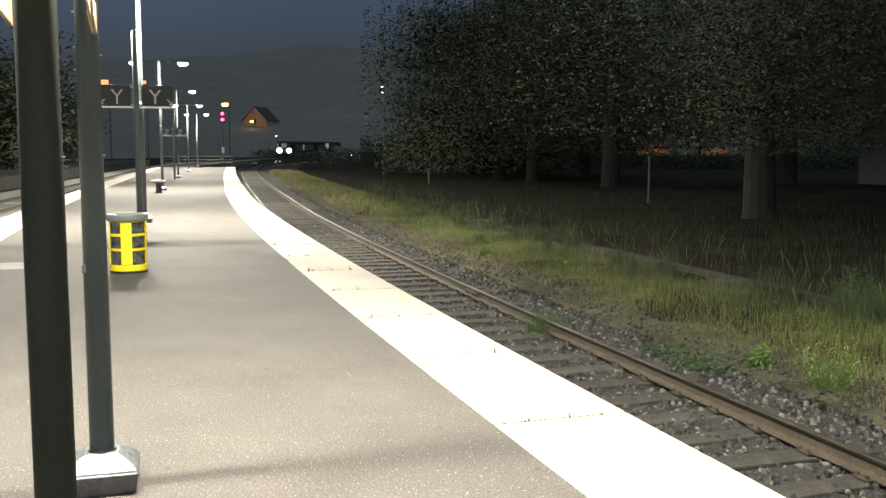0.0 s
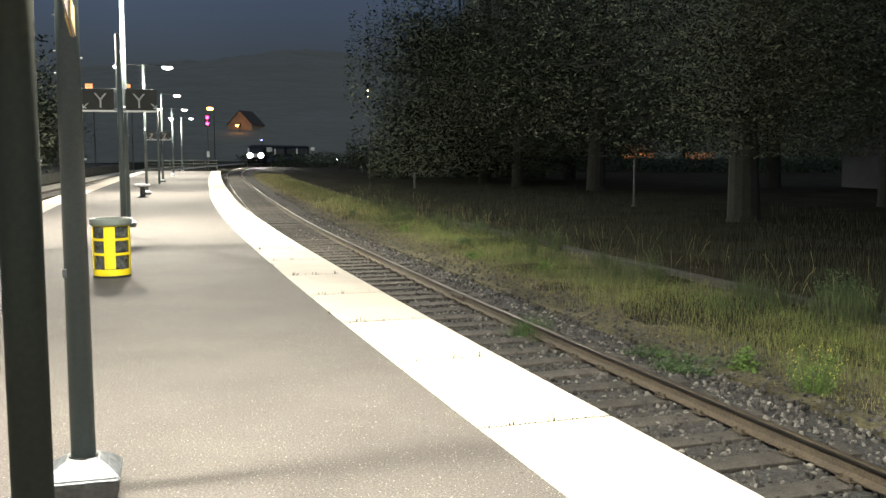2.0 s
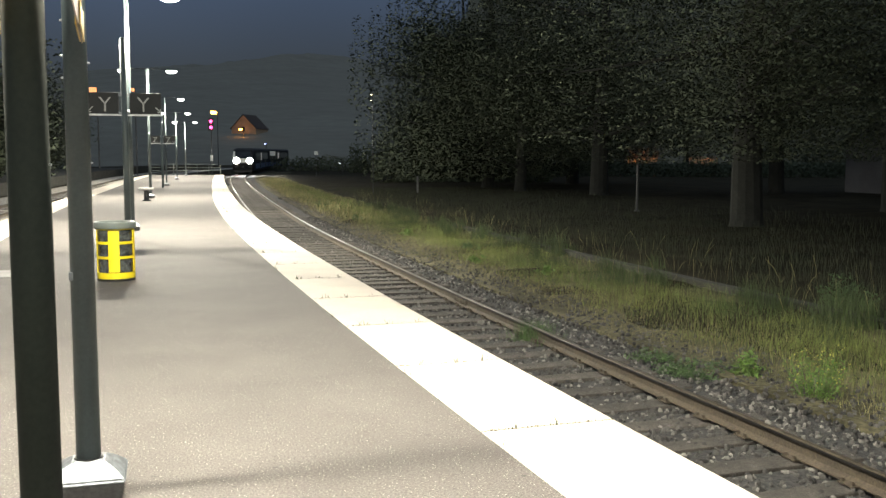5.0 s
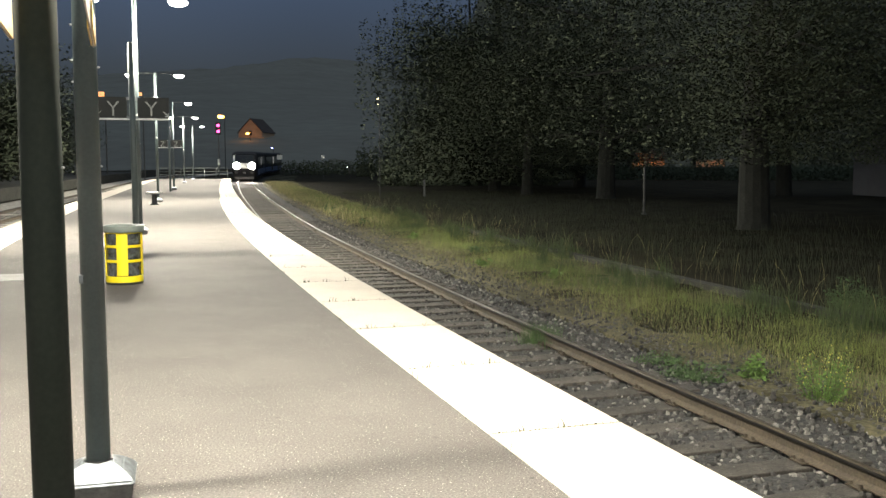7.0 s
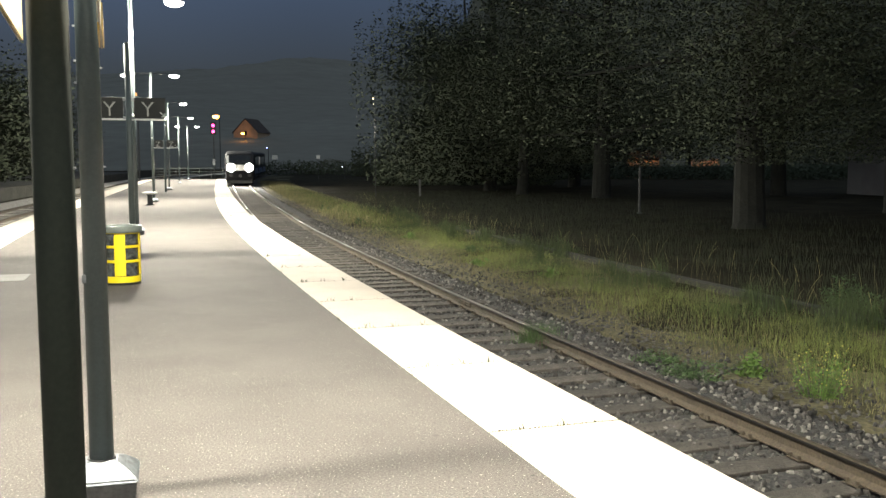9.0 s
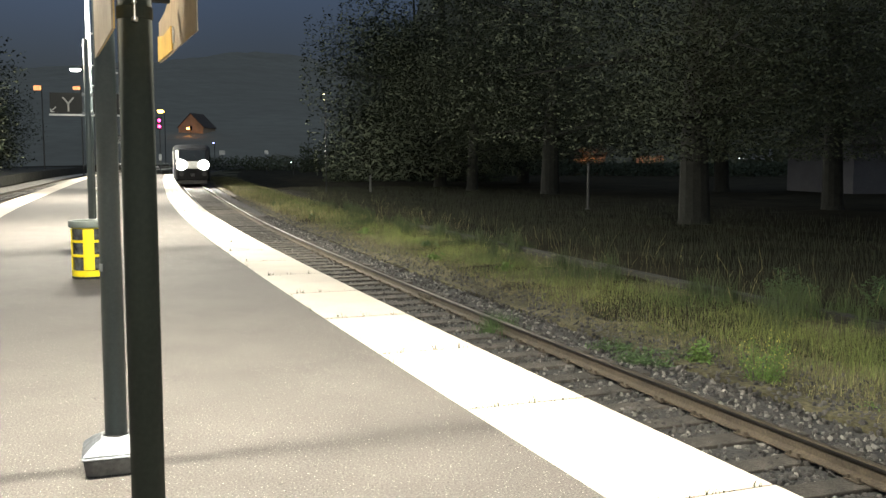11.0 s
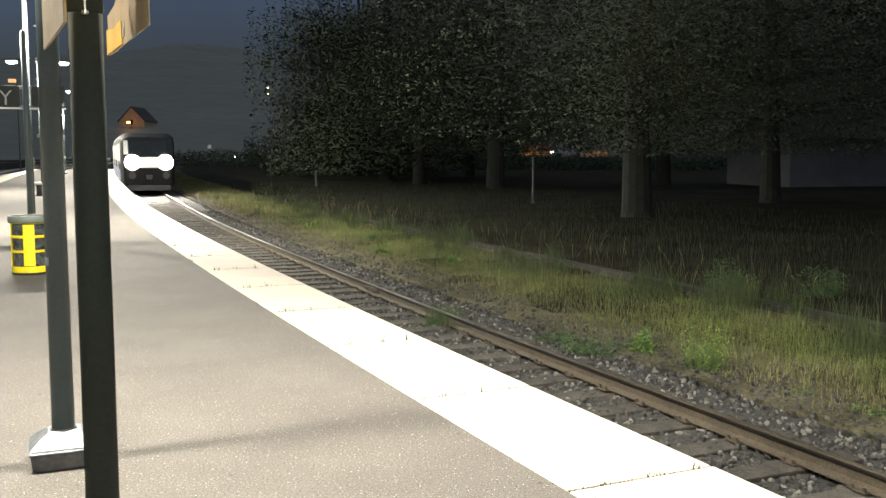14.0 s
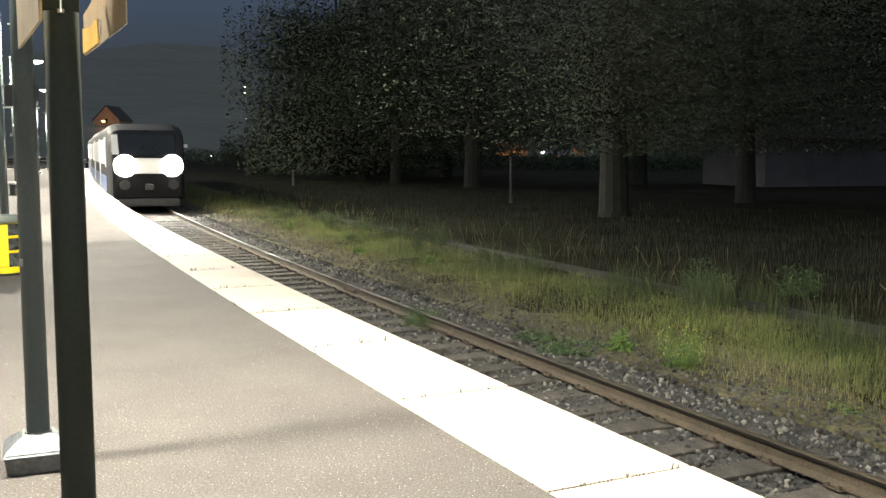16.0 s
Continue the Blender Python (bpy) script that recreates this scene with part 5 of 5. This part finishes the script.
VAN = road_van()
VAN_FOLLOWING = copy_thing(VAN, pose(60, 144.6, 0.95))
swept = bmesh.new()
box(swept, 9, 95, 142.0, 147.2, -0.85, 0.95, 0.05)
tagged(part("road_bank", swept, SOIL), "raised road bank behind the wood", "bank", kind="structure")

# ---------------------------------------------------------------- edge slabs (pieces)


def build_slabs():
    bm = bmesh.new()
    box(bm, -SLAB_W / 2, SLAB_W / 2, -SLAB_L / 2 + 0.009, SLAB_L / 2 - 0.009, -0.09, 0.004, 0.006)
    shape = mesh_of("edge_slab", bm, WHITE_SLAB)
    rng = random.Random(17)
    s = 4.14 + SLAB_L / 2 - 20 * SLAB_L
    while s < PLAT_END - 0.5:
        for off in (-SLAB_W / 2, left_edge(s) - SLAB_W / 2):
            p = on_line(s, off, rng.uniform(-0.002, 0.002))
            turn = heading(s) if off > -2 else heading(s) + 1.1
            ob = new("edge_slab", shape)
            ob.parent = ISL
            ob.matrix_basis = pose(p.x, p.y, p.z, 0, rng.uniform(-0.08, 0.08), turn)
        s += SLAB_L


build_slabs()


JOINT_GREEN = material("dark_moss", (0.040, 0.048, 0.018), 0.9, scale=5, var=0.4, bump=0, per_island=0.5)


def joint_weeds():
    """Thin moss and grass sprouting from the slab joints."""
    rng = random.Random(19)
    joints = [4.14 + SLAB_L * k for k in range(0, 26)]

    def at(r):
        j = r.choice(joints)
        off = -SLAB_W * r.random() ** 0.8
        if r.random() < 0.15:
            off = -SLAB_W + r.gauss(0, 0.012)
            j += r.uniform(-0.9, 0.9)
        p = on_line(j + r.gauss(0, 0.006), off)
        return p.x, p.y, 0.0, 0.3 + 1.0 * (math.sin(off * 23 + j * 7) > 0.55)

    blades("joint_weeds", 2700, at, (0.008, 0.050), (0.0015, 0.004), JOINT_GREEN, "tiny weeds sprouting from the slab joints", 20, 0.9, "weeds")


joint_weeds()

# ---------------------------------------------------------------- motion


def motions():
    times = [0.5 * k for k in range(33)]
    walk(RAILCAR, [(t, car_pose(train_s(t))) for t in times])
    walk(RAILCAR_REAR, [(t, car_pose(train_s(t) + CAR_L + 0.7)) for t in times])
    walk(VAN_FOLLOWING, [(t, pose(42.6 - 7.0 * (t - 15.5), 144.6, 0.95)) for t in (0.0, 4.0, 8.0, 12.0, 16.0)])
    walk(VAN, [(t, pose(33.5 - 7.0 * (t - 14.5), 144.6, 0.95)) for t in (0.0, 4.0, 8.0, 12.0, 16.0)])


motions()
